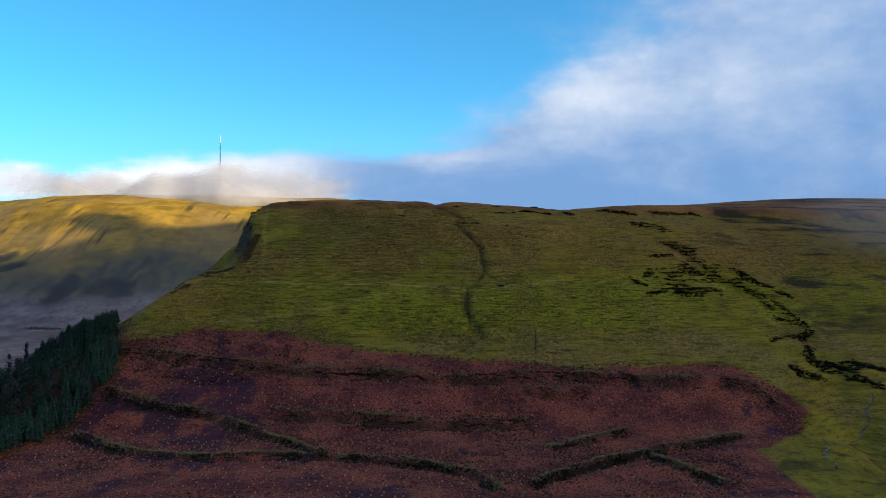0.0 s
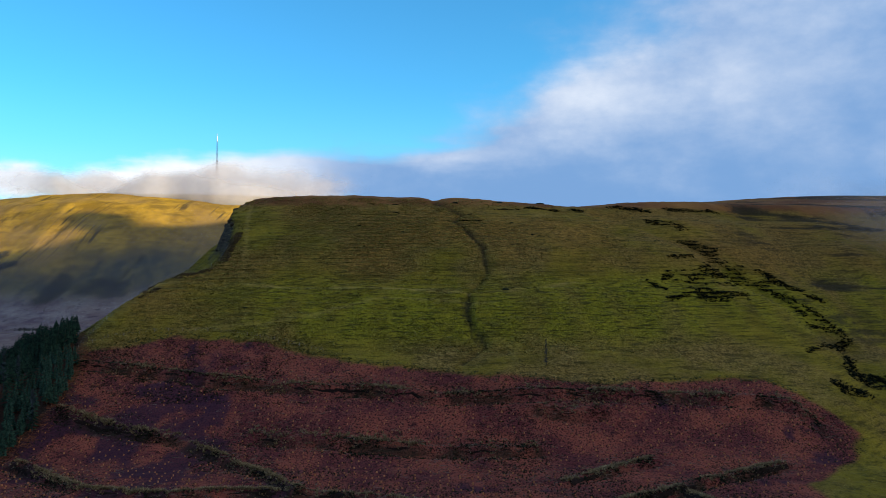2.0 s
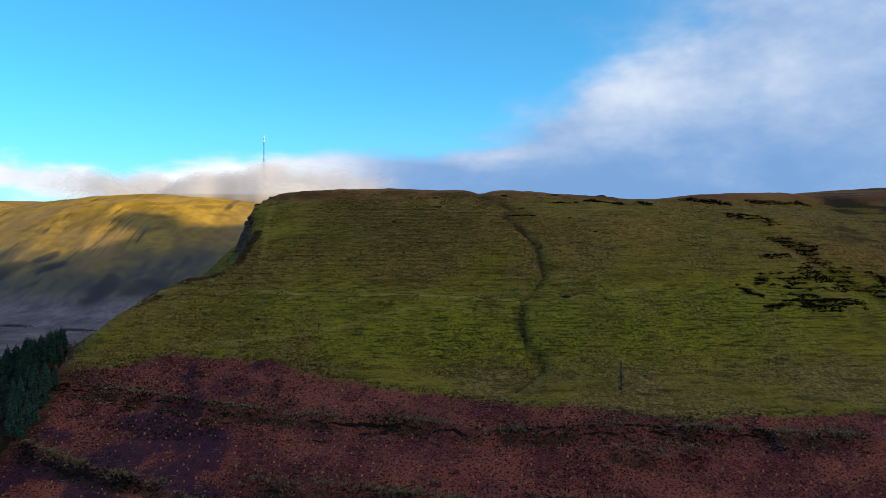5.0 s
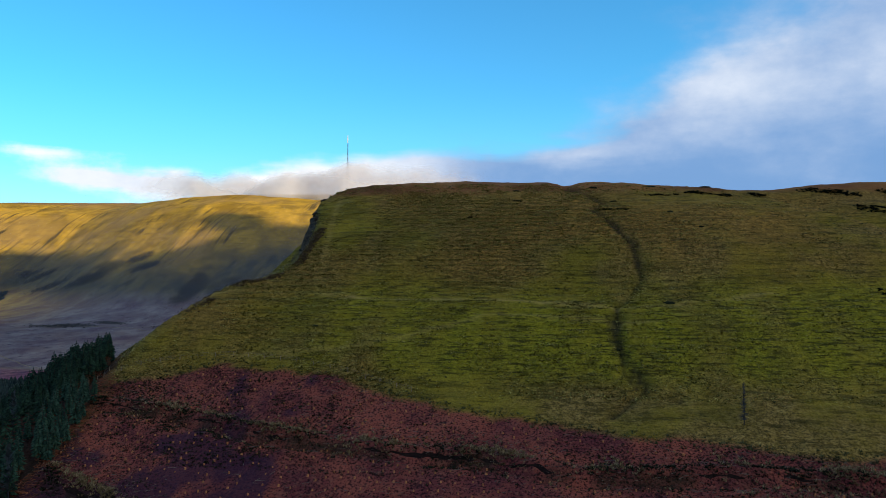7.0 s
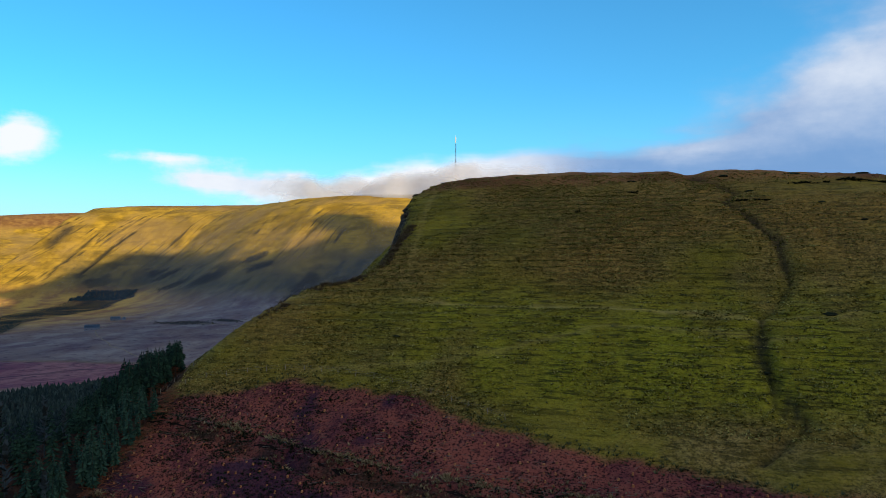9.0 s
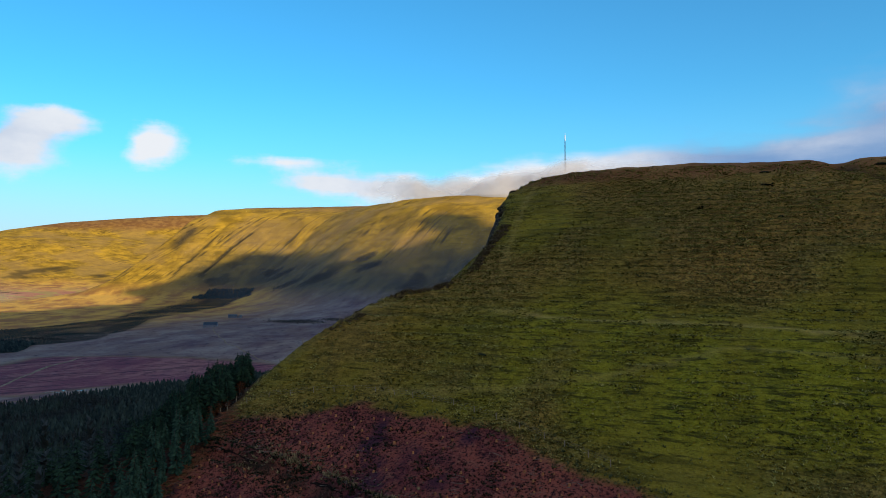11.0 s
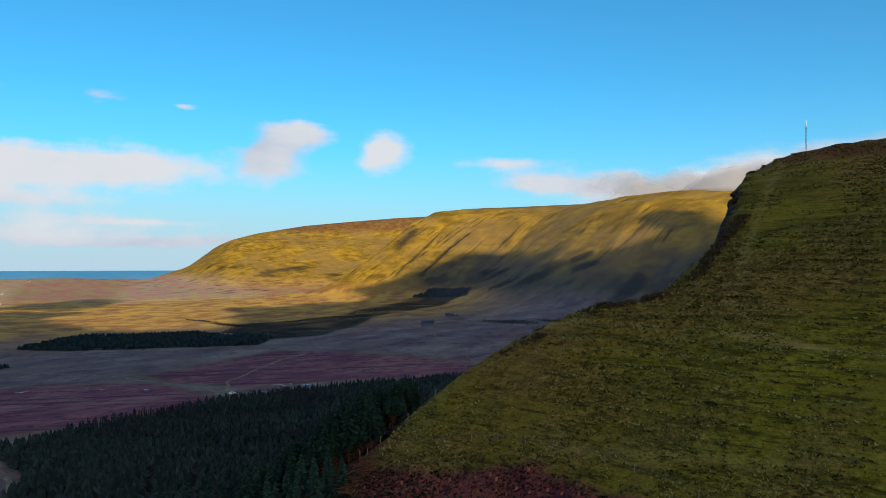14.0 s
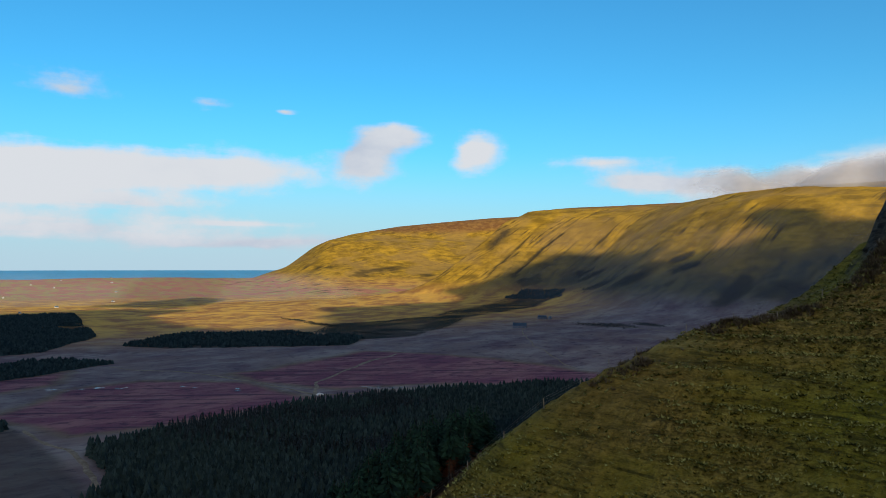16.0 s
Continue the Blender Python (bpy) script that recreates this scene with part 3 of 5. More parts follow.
FOREST = [(-104, 165), (-100, 192), (-98, 206), (-97, 218), (-101, 236), (-107, 249), (-113, 259), (-121, 268), (-146, 320), (-260, 530), (-480, 790), (-540, 775),
          (-612, 655), (-632, 535), (-616, 400), (-560, 322), (-470, 312), (-410, 290), (-300, 205), (-200, 130), (-130, 120)]
BANKS = [[(-105, 235), (-85, 232), (-60, 226), (-36, 223), (-18, 222), (0, 218), (24, 220), (47, 220), (59, 220), (79, 220), (90, 219), (94, 211)], [(-96, 213), (-88, 210), (-76, 207), (-63, 204), (-52, 198), (-38, 186), (-28, 173)],
         [(-95, 193), (-70, 174), (-53, 172), (-34, 174), (-14, 171), (0, 163), (8, 156), (11, 146)], [(-46, 205), (-29, 204), (-17, 202), (0, 200), (12, 200), (23, 200)], [(26, 180), (37, 189), (48, 195)],
         [(18, 151), (30, 163), (44, 173), (56, 182), (77, 193)], [(48, 175), (53, 162), (57, 150)], [(24, 214), (33, 212), (41, 213)]]
GRASS_TRACKS = [[(-94, 272), (-68, 276), (-47, 274), (-22, 273), (7, 269), (24, 270), (46, 278)], [(-67, 276), (-72, 298), (-79, 329), (-83, 352)],
                [(-78, 250), (-52, 253), (-37, 257), (-19, 265), (-2, 263), (17, 262)]]
VALLEY_TRACKS = [[(-560, 776), (-653, 665), (-660, 600), (-681, 564), (-752, 561), (-833, 560), (-919, 535), (-1061, 477)], [(-681, 564), (-765, 606), (-810, 666), (-872, 748), (-897, 812)],
                 [(-400, 286), (-470, 306), (-575, 316), (-690, 305)], [(-640, 900), (-820, 1010), (-980, 1150), (-1090, 1330)], [(-500, 1150), (-760, 1280), (-980, 1300)]]
BOGS = [[(-770, 290), (-900, 390), (-905, 465), (-827, 546), (-707, 553), (-655, 560), (-625, 400), (-640, 330)], [(-890, 565), (-964, 799), (-868, 850), (-695, 900), (-540, 880), (-560, 790), (-660, 690), (-690, 590), (-734, 572)],
        [(-1010, 300), (-1050, 420), (-960, 380), (-900, 300)]]
WOODS = [[(-1310, 560), (-1440, 679), (-1350, 865), (-1120, 905), (-1045, 826), (-1166, 676)], [(-2188, 470), (-2098, 668), (-1500, 570), (-1290, 440), (-1271, 340), (-1700, 380)],
         [(-1167, 340), (-1179, 435), (-1101, 490), (-1053, 409), (-1015, 330)], [(-1530, 1640), (-1520, 1710), (-1399, 1746), (-1365, 1690)]]
REPLANTED = [(-1115, 890), (-1290, 900), (-1420, 1020), (-1383, 1275), (-1500, 1464), (-1530, 1650), (-1404, 1740), (-1330, 1500), (-1270, 1270), (-1150, 1120), (-1075, 985)]


def axis(stops):
    out = []
    for (a, step), (b, _) in zip(stops, stops[1:]):
        out.append(np.arange(a, b, step))
    return np.concatenate(out + [[stops[-1][0]]])


gx = axis([(-4950, 26), (-2600, 13), (-1950, 7), (-700, 10), (-560, 11), (-320, 4), (-160, 1.0), (150, 2.0), (240, 4), (560, 14), (1000, 80), (4950, 1)])
gy = axis([(-4950, 90), (0, 5), (140, 1.0), (385, 4), (600, 12), (1350, 8), (2250, 26), (4950, 1)])
X, Y = np.meshgrid(gx, gy)
Z = land(X, Y)
for row in BANKS:
    d, along = to_line(X, Y, row)
    d2, _ = to_line(X, Y + 2.2, row)
    keep = smooth(inside(X, Y, CLEARFELL), -6, 2) * (0.6 + 0.4 * fbm(X, Y, 9, 2, 77))
    Z += keep * (1.5 * np.exp(-(d / 1.4) ** 2) - 1.3 * np.exp(-(d2 / 1.1) ** 2))
ragged = 2.2 * fbm(X, Y, 9, 3, 90)
wide = 26 * fbm(X, Y, 160, 4, 91)
R = np.hypot(X - EYE_X, Y - EYE_Y)
near = smooth(-np.hypot(X - 40, Y - 280), -430, -330)
near = np.maximum(near, smooth(X, -330, -220) * smooth(-Y, -1150, -800))
cover = {}
cover["peat"] = smooth(inside(X, Y, CLEARFELL) + ragged, -0.8, 0.8)
in_forest = smooth(inside(X, Y, FOREST) + ragged, -3, 3)
cover["peat"] = np.maximum(cover["peat"], in_forest)
bog = np.max([inside(X, Y, p) for p in BOGS], axis=0)
cover["bog"] = smooth(bog + wide * 0.8, -14, 14) * (1 - in_forest)
cover["moor"] = (1 - near) * (1 - cover["bog"])
cover["face"] = smooth(Z + wide * 0.6, 15, 70) * (1 - near)
cover["heath"] = 0.8 * smooth(Z + 22 * fbm(X, Y, 520, 2, 91), 290, 330) * (1 - near) + 0.9 * near * smooth(Z + 1.6 * fbm(X, Y, 14, 3, 93), 135.8, 138.4)
# far western plain, whose sunny gold is put into the colour
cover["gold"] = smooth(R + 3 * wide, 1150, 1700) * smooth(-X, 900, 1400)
# low eastern part of the face, where the colour is deepened as shade
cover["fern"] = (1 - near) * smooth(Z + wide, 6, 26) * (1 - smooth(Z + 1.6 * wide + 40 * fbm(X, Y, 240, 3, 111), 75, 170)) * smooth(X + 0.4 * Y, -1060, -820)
cover["farm"] = smooth(R + 2 * wide, 2850, 3300) * (1 - smooth(Z - 52 * smooth(R, 3300, 4400), -8, 24))
band = smooth(Z, 86, 92) * (1 - smooth(Z + 4 * fbm(X, Y, 40, 2, 94), 103, 112)) * near
stripe = 0.25 * np.sin(X * 0.42 + 3 * fbm(X, Y, 40, 2, 106)) + 0.9 * fbm(X, Y, 34, 3, 95)
cover["lush"] = band * np.clip(0.62 + stripe, 0, 1) * smooth(X, -95, -40)
dry = near * np.clip(0.5 + 1.3 * fbm(X, Y, 26, 4, 96), 0, 1) * smooth(Z, 100, 116) * 0.95
nose_edge = np.exp(-((Z - 101) / 5) ** 2) * smooth(-X, 74, 92) * near
low_nose = smooth(-X, 52, 78) * (1 - smooth(Z, 96, 101)) * near * np.clip(0.55 + 1.2 * fbm(X, Y, 13, 3, 107), 0, 1)
cover["dry"] = np.clip(0.25 * low_nose + dry + 0.75 * nose_edge + 0.5 * np.exp(-(((X + 47) / 4) ** 2 + ((Y - 247) / 5) ** 2)), 0, 1)
track = np.zeros_like(X)
for line, pale in zip(GRASS_TRACKS, (0.62, 0.32, 0.30)):
    d, _ = to_line(X, Y, line)
    track = np.maximum(track, pale * np.exp(-(d / 0.75) ** 2) * np.clip(0.8 + fbm(X, Y, 12, 3, 97), 0, 1))
grass_track, track = track, np.zeros_like(X)
track = np.maximum(track, 0.85 * smooth(R + wide, 4120, 4160) * (1 - smooth(R, 4190, 4220)) * (1 - smooth(Z, 10, 25)) * np.clip(0.5 + 1.5 * fbm(X, Y, 150, 3, 108), 0, 1))
cover["lane"] = track
cover["track"] = grass_track
cover["rough"] = near * smooth(fbm(X, Y, 24, 4, 112) + 0.25 * fbm(X, Y, 6, 2, 113) - 0.35 * cover["lush"] + 0.15 * cover["dry"], -0.3, 0.5)
cover["along"] = (X - 0.12 * (Y - 1500) + 14 * fbm(X, Y, 150, 2, 3)) * (Y > 1200)
cover["wet"] = smooth(0.3 * smooth(-X - 0.9 * (Y - 200), 10, 70) + fbm(X, Y, 11, 4, 104) + 0.25 * fbm(X * 3.5, Y, 9, 2, 105), 0.40, 0.58) * cover["peat"]
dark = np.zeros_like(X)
# dark stream lines: shaded sides of the cut put into the colour
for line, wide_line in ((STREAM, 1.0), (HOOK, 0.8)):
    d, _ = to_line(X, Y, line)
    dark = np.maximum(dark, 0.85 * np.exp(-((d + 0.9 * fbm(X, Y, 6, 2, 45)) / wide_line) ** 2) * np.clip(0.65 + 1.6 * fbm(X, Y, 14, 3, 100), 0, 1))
# shade under each bank's lower edge, and its black peat, put into the colour
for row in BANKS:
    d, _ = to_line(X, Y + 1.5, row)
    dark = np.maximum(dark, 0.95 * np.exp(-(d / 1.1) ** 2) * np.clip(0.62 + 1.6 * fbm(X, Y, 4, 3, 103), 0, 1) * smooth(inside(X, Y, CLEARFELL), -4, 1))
# black gaps beneath the trees are put into the floor colour
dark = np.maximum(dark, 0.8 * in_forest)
shoulder = smooth(X, 102, 145) * smooth(Y - 0.55 * X, 165, 212) * near
dark = np.maximum(dark, shoulder * (0.14 + 0.75 * smooth(fbm((X + Y) * 0.09, Z, 3.2, 4, 115), 0.10, 0.32)))
for polygon in WOODS:
    dark = np.maximum(dark, 0.8 * smooth(inside(X, Y, polygon) + 0.4 * wide, -8, 6))
FIELD = [(-380, 215), (-430, 290), (-560, 306), (-705, 306), (-790, 250), (-760, 160), (-500, 140)]
dark = np.maximum(dark, 0.55 * smooth(inside(X, Y, FIELD) + 0.3 * wide, -5, 5))
replant = smooth(inside(X, Y, REPLANTED) + wide, -12, 12)
THICKETS = [(-904, 1290, 60, 22), (-842, 1341, 40, 16), (-1403, 1822, 50, 20), (-1107, 1653, 70, 26), (-1336, 1790, 50, 18), (-1250, 1700, 60, 20), (-1420, 1000, 90, 14), (-1560, 1010, 70, 10), (-700, 1300, 40, 14), (-1180, 960, 60, 12),
            (-960, 1640, 60, 24), (-1020, 1700, 50, 20), (-800, 1560, 24, 70), (-700, 1600, 40, 26)]
for a, b, c, e in THICKETS:
    dark = np.maximum(dark, 0.75 * smooth(1.2 - np.hypot((X - a) / c, (Y - b) / e) + 0.9 * fbm(X, Y, 50, 4, 114), 0.1, 0.6))
dark = np.maximum(dark, 0.86 * replant * np.clip(0.95 + fbm(X, Y, 60, 3, 101), 0, 1))
scrub = smooth(fbm(X, Y, 120, 4, 102), 0.22, 0.34) * smooth(Z, 20, 45) * (1 - smooth(Z, 95, 130)) * (1 - near) * 0.65
# the deeper a gully is cut, the darker its bed is coloured
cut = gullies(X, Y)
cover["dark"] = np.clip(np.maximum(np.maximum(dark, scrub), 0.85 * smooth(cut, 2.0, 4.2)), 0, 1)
gradient_y, gradient_x = np.gradient(Z, gy, gx)
steep = np.hypot(gradient_x, gradient_y)
end = (X + 1835 + (Y - 1560) * 0.34) * 0.944 + 22 * fbm(X, Y, 120, 3, 61)
# steep ground is rock; the band at the buttress end paints its shaded side
cover["rock"] = np.clip(smooth(steep, 1.15, 1.7) * near * smooth(Z, 108, 116) + 0.8 * smooth(steep, 0.95, 1.3) * (1 - near) + 0.9 * np.exp(-((end - 118 - 0.25 * (Z - 190)) / 24) ** 2) * smooth(Z + 30 * fbm(X, Y, 50, 3, 63), 120, 175) * (1 - smooth(Z, 222, 240)) * (1 - near) * (Y < 2300), 0, 1)

index = np.arange(X.size).reshape(X.shape)
quads = np.stack([index[:-1, :-1], index[:-1, 1:], index[1:, 1:], index[1:, :-1]], -1).reshape(-1, 4)
reach = np.hypot(X, Y).ravel()
quads = quads[reach[quads].max(1) < 4945]
used = np.zeros(X.size, bool)
used[quads.ravel()] = True
renumber = np.cumsum(used) - 1
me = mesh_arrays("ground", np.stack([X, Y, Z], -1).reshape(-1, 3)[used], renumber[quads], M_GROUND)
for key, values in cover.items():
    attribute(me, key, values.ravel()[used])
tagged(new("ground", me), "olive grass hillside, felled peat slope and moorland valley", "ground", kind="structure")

def valley_track(line, wide, number):
    """A pale worn track that follows the valley floor."""
    leg = np.concatenate([[0], np.cumsum([math.dist(p, q) for p, q in zip(line, line[1:])])])
    at = np.arange(0, leg[-1], 3.0)
    x, y = np.interp(at, leg, [p[0] for p in line]), np.interp(at, leg, [p[1] for p in line])
    for _ in range(6):
        x[1:-1], y[1:-1] = (x[:-2] + 2 * x[1:-1] + x[2:]) / 4, (y[:-2] + 2 * y[1:-1] + y[2:]) / 4
    x, y = x + 7 * fbm(at, at * 0, 90, 3, 400 + number), y + 7 * fbm(at, at * 0, 80, 3, 420 + number)
    gap_x, gap_y = np.gradient(x), np.gradient(y)
    size = np.hypot(gap_x, gap_y)
    v = []
    for e in (-1, -0.4, 0.4, 1):
        w_ = e * wide * (0.75 + 0.5 * fbm(at, at * 0 + e, 14, 3, 440 + number))
        px_, py_ = x - gap_y / size * w_, y + gap_x / size * w_
        v.append(np.stack([px_, py_, mesh_height(px_, py_) + (0.28 if abs(e) < 0.9 else -0.1)], -1))
    k = np.arange(len(at) - 1)
    q = np.concatenate([np.stack([i * len(at) + k, i * len(at) + k + 1, (i + 1) * len(at) + k + 1, (i + 1) * len(at) + k], -1) for i in range(3)])
    return tagged(new("track", mesh_arrays("track", np.concatenate(v), q, M_TRACK)), "pale worn track across the moor", "track", "valley tracks", "structure")


def mesh_height(x, y):
    """The height of the ground mesh itself, between its corners."""
    i, j = np.clip(np.searchsorted(gx, x) - 1, 0, len(gx) - 2), np.clip(np.searchsorted(gy, y) - 1, 0, len(gy) - 2)
    u, w_ = (x - gx[i]) / (gx[i + 1] - gx[i]), (y - gy[j]) / (gy[j + 1] - gy[j])
    corners = np.stack([Z[j, i], Z[j, i + 1], Z[j + 1, i], Z[j + 1, i + 1]])
    flat_ = (corners[0] * (1 - u) + corners[1] * u) * (1 - w_) + (corners[2] * (1 - u) + corners[3] * u) * w_
    return flat_ + 0.25 * (corners.max(0) - corners.min(0)) * 0.3


for number, line in enumerate(VALLEY_TRACKS):
    valley_track(line, (3.6, 3.4, 2.8, 1.6, 1.6)[number], number)

# the sea beyond the coastal plain, out to the horizon
ring, arc = np.linspace(4150, 4930, 26), np.radians(np.linspace(-125, -52, 160))
RR, AA = np.meshgrid(ring, arc)
SZ = 2.0 + 71 * ((RR - 4150) / 780) ** 1.25
sea_v = np.stack([RR * np.sin(AA), RR * np.cos(AA), SZ], -1).reshape(-1, 3)
idx = np.arange(RR.size).reshape(RR.shape)
sea_q = np.stack([idx[:-1, :-1], idx[1:, :-1], idx[1:, 1:], idx[:-1, 1:]], -1).reshape(-1, 4)
tagged(new("water", mesh_arrays("water", sea_v, sea_q, M_SEA)), "blue sea beyond the flat coastal farmland", "sea", kind="structure")

# unseen cloud bank on the sunward side, outlined to shade the hill and valley
BANK = [(3900, 1190), (1760, 1050), (1700, 985), (1610, 930), (1530, 900), (1435, 950), (1300, 985), (1310, 915), (1410, 850), (1480, 820), (1530, 750), (1500, 685), (1405, 705), (1310, 800), (1180, 865), (1050, 945), (970, 920),
        (900, 940), (862, 920), (885, 772), (960, 631), (903, 525), (1080, 480), (1060, 200), (960, 50), (700, -200), (560, -420), (600, -900), (800, -1900), (3900, -1900)]
BREAK = [(700, -150), (880, -330), (1154, -410), (1343, -375), (1474, -270), (1450, -130), (1200, 0), (1064, 80), (940, 60)]
ISLET = [(330, -350), (660, -240), (560, -90), (320, 80), (80, 230), (-80, 170), (90, -110)]
cx, cy = np.meshgrid(np.arange(-150, 3950, 25.0), np.arange(-1950, 1200, 25.0))
thick = smooth(inside(cx, cy, BANK) + 25 * fbm(cx, cy, 200, 4, 130), -5, 32)
thick = thick * (1 - 0.9 * smooth(inside(cx, cy, BREAK) + 70 * fbm(cx, cy, 150, 3, 131), -50, 60))
thick = np.maximum(thick, 0.85 * smooth(inside(cx, cy, ISLET) + 40 * fbm(cx, cy, 110, 3, 133), -45, 45))
cz = 1100 + 30 * fbm(cx, cy, 300, 4, 132)
idx = np.arange(cx.size).reshape(cx.shape)
q = np.stack([idx[:-1, :-1], idx[:-1, 1:], idx[1:, 1:], idx[1:, :-1]], -1).reshape(-1, 4)
q = q[thick.ravel()[q].max(1) > 0.02]
me = mesh_arrays("cloud_bank", np.stack([cx, cy, cz], -1).reshape(-1, 3), q, M_OVERCAST)
attribute(me, "thick", np.clip(thick.ravel() * 1.6, 0, 1.6))
# thinner above the near hill, to let a little sun through
attribute(me, "veil", (1 - 0.085 * smooth(cx, 1950, 2250)).ravel())
tagged(new("cloud_bank", me), "broad grey cloud bank out of view, shading the hill and valley", "cloud", kind="structure")


def cloud_sheet(name, xs, ys, zs, thick, veil, label, mat=M_CAP):
    """A soft hanging layer of cloud or haze through a grid of places."""
    idx = np.arange(xs.size).reshape(xs.shape)
    q = np.stack([idx[:-1, :-1], idx[:-1, 1:], idx[1:, 1:], idx[1:, :-1]], -1).reshape(-1, 4)
    me = mesh_arrays(name, np.stack([xs, ys, zs], -1).reshape(-1, 3), q, mat)
    attribute(me, "thick", np.clip(thick, 0, 1.6).ravel())
    attribute(me, "veil", np.broadcast_to(veil, xs.shape).ravel())
    return tagged(new(name, me), label, "cloud", "clouds on the mountain", "structure")


# cloud that trails over the top of the far ridge
sx, sv = np.meshgrid(np.linspace(-1500, -150, 120), np.linspace(0, 1, 30))
foot = np.interp(sx, [-1500, -1250, -1000, -800, -150], [300, 282, 262, 246, 226]) + 26 * fbm(sx, sx * 0, 160, 4, 200)
sz = foot + (80 + 40 * smooth(sx, -1500, -900) + 40 * fbm(sx, sx * 0, 230, 3, 202)) * sv
sy = 1965 + 40 * fbm(sx, sx * 0, 300, 3, 221) + np.interp(sx, [-1500, -1000, -600, -150], [180, 60, 0, 60]) + 30 * sv
body_ = 0.8 * np.sin(np.pi * sv ** 0.8) ** 1.4 * smooth(sx, -1480, -1000) * (1 - smooth(sx, -600, -180))
cloud_sheet("cloud_cap", sx, sy, sz, body_, 0.75, "soft white cloud trailing over the far ridge")
# and the cloud that hides the foot of the mast
sx, sv = np.meshgrid(np.linspace(-2300, -150, 120), np.linspace(0, 1, 36))
crest = 200 + 150 * fbm(sx, sv * 0, 420, 4, 240)
sz = 360 + crest * sv
body_ = 1.3 * (1 - smooth(sv, 0.35, 1.0)) * smooth(sv, 0.0, 0.25) * smooth(sx, -2250, -1350) * (1 - smooth(sx, -850, -200))
cloud_sheet("cloud_cap", sx, 3300 + 60 * sv, sz, body_, 0.8, "soft white cloud round the foot of the mast")
# thin mist that drifts over the shoulder of the near hill
sx, sv = np.meshgrid(np.linspace(85, 520, 60), np.linspace(0, 1, 20))
sy = 244 + np.interp(sx, [p[0] for p in BEND], [p[1] for p in BEND]) + 105 * sv
sz = 100 + 66 * sv + 5 * fbm(sx, sv * 60, 60, 3, 230)
body_ = np.sin(np.pi * sv) ** 1.5 * smooth(sx, 85, 250) * (1 - smooth(sx, 320, 520)) * 1.05
cloud_sheet("mist_veil", sx, sy, sz, body_, 0.27, "thin grey mist drifting over the hill shoulder", M_CLOUD)
# added see-through sheet for the distance haze in the shaded valley below the ridge
sx, sv = np.meshgrid(np.linspace(-1700, 0, 60), np.linspace(0, 1, 16))
sz = -5 + 270 * sv
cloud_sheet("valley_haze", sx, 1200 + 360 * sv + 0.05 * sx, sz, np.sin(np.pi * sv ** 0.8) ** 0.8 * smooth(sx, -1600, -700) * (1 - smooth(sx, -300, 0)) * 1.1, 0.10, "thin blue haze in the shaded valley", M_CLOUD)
# a second added sheet, for the distance haze over the coastal plain
arc_, sv = np.meshgrid(np.radians(np.linspace(-100, -50, 60)), np.linspace(0, 1, 16))
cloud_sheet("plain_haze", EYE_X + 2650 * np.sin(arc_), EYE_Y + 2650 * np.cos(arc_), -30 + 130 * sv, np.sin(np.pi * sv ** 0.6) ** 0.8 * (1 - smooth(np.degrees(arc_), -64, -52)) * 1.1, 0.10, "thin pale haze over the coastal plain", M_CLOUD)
# ---------------------------------------------------------------- trees
rng = np.random.default_rng(7)


def tri(quads):
    return np.concatenate([quads[:, [0, 1, 2]], quads[:, [0, 2, 3]]])


def tube(points, radii, sides=6):
    """A tapered stem through a few points."""
    v, f = [], []
    for (px, py, pz), r in zip(points, radii):
        for k in range(sides):
            a = 2 * math.pi * k / sides
            v.append((px + r * math.cos(a), py + r * math.sin(a), pz))
    for i in range(len(points) - 1):
        for k in range(sides):
            n = (k + 1) % sides
            f.append((i * sides + k, i * sides + n, (i + 1) * sides + n, (i + 1) * sides + k))
    return v, f


def fronds(height, low, high, reach, whorls, per, droop, rnd, thick=0.34):
    """Whorls of drooping boughs, each a bent leaf of needles with a raised spine."""
    v, f = [], []
    for i in range(whorls):
        t = i / (whorls - 1)
        z0 = height * (low + (high - low) * t)
        r = reach * (1 - t) ** 0.62 * (0.55 + 0.45 * min(1, t * 5 + 0.4)) + 0.009 * height
        count = max(4, int(per * (1 - 0.45 * t)))
        turn = rnd.uniform(0, 6.28)
        for k in range(count):
            a = turn + 6.2832 * k / count + rnd.normal(0, 0.16)
            rr = r * rnd.uniform(0.72, 1.18)
            z = z0 + rnd.normal(0, 0.02 * height)
            ca, sa = math.cos(a), math.sin(a)
            wide, b = rr * thick, len(v)
            dz = -droop * rr
            u = height / 11
            v += [(0.04 * u * ca, 0.04 * u * sa, z + 0.05 * u), (rr * 0.55 * ca - wide * sa, rr * 0.55 * sa + wide * ca, z + dz * 0.75 - 0.10 * u), (rr * 0.60 * ca, rr * 0.60 * sa, z + dz * 0.30 + 0.08 * u),
                  (rr * 0.55 * ca + wide * sa, rr * 0.55 * sa - wide * ca, z + dz * 0.75 - 0.10 * u), (rr * ca, rr * sa, z + dz)]
            f += [(b, b + 1, b + 2), (b, b + 2, b + 3), (b + 1, b + 4, b + 2), (b + 2, b + 4, b + 3)]
    b = len(v)
    e = 0.009 * height
    v += [(e, 0, height * high), (-e / 2, e, height * high), (-e / 2, -e, height * high), (0, 0, height * 1.04)]
    f += [(b, b + 1, b + 3), (b + 1, b + 2, b + 3), (b + 2, b, b + 3)]
    return v, f


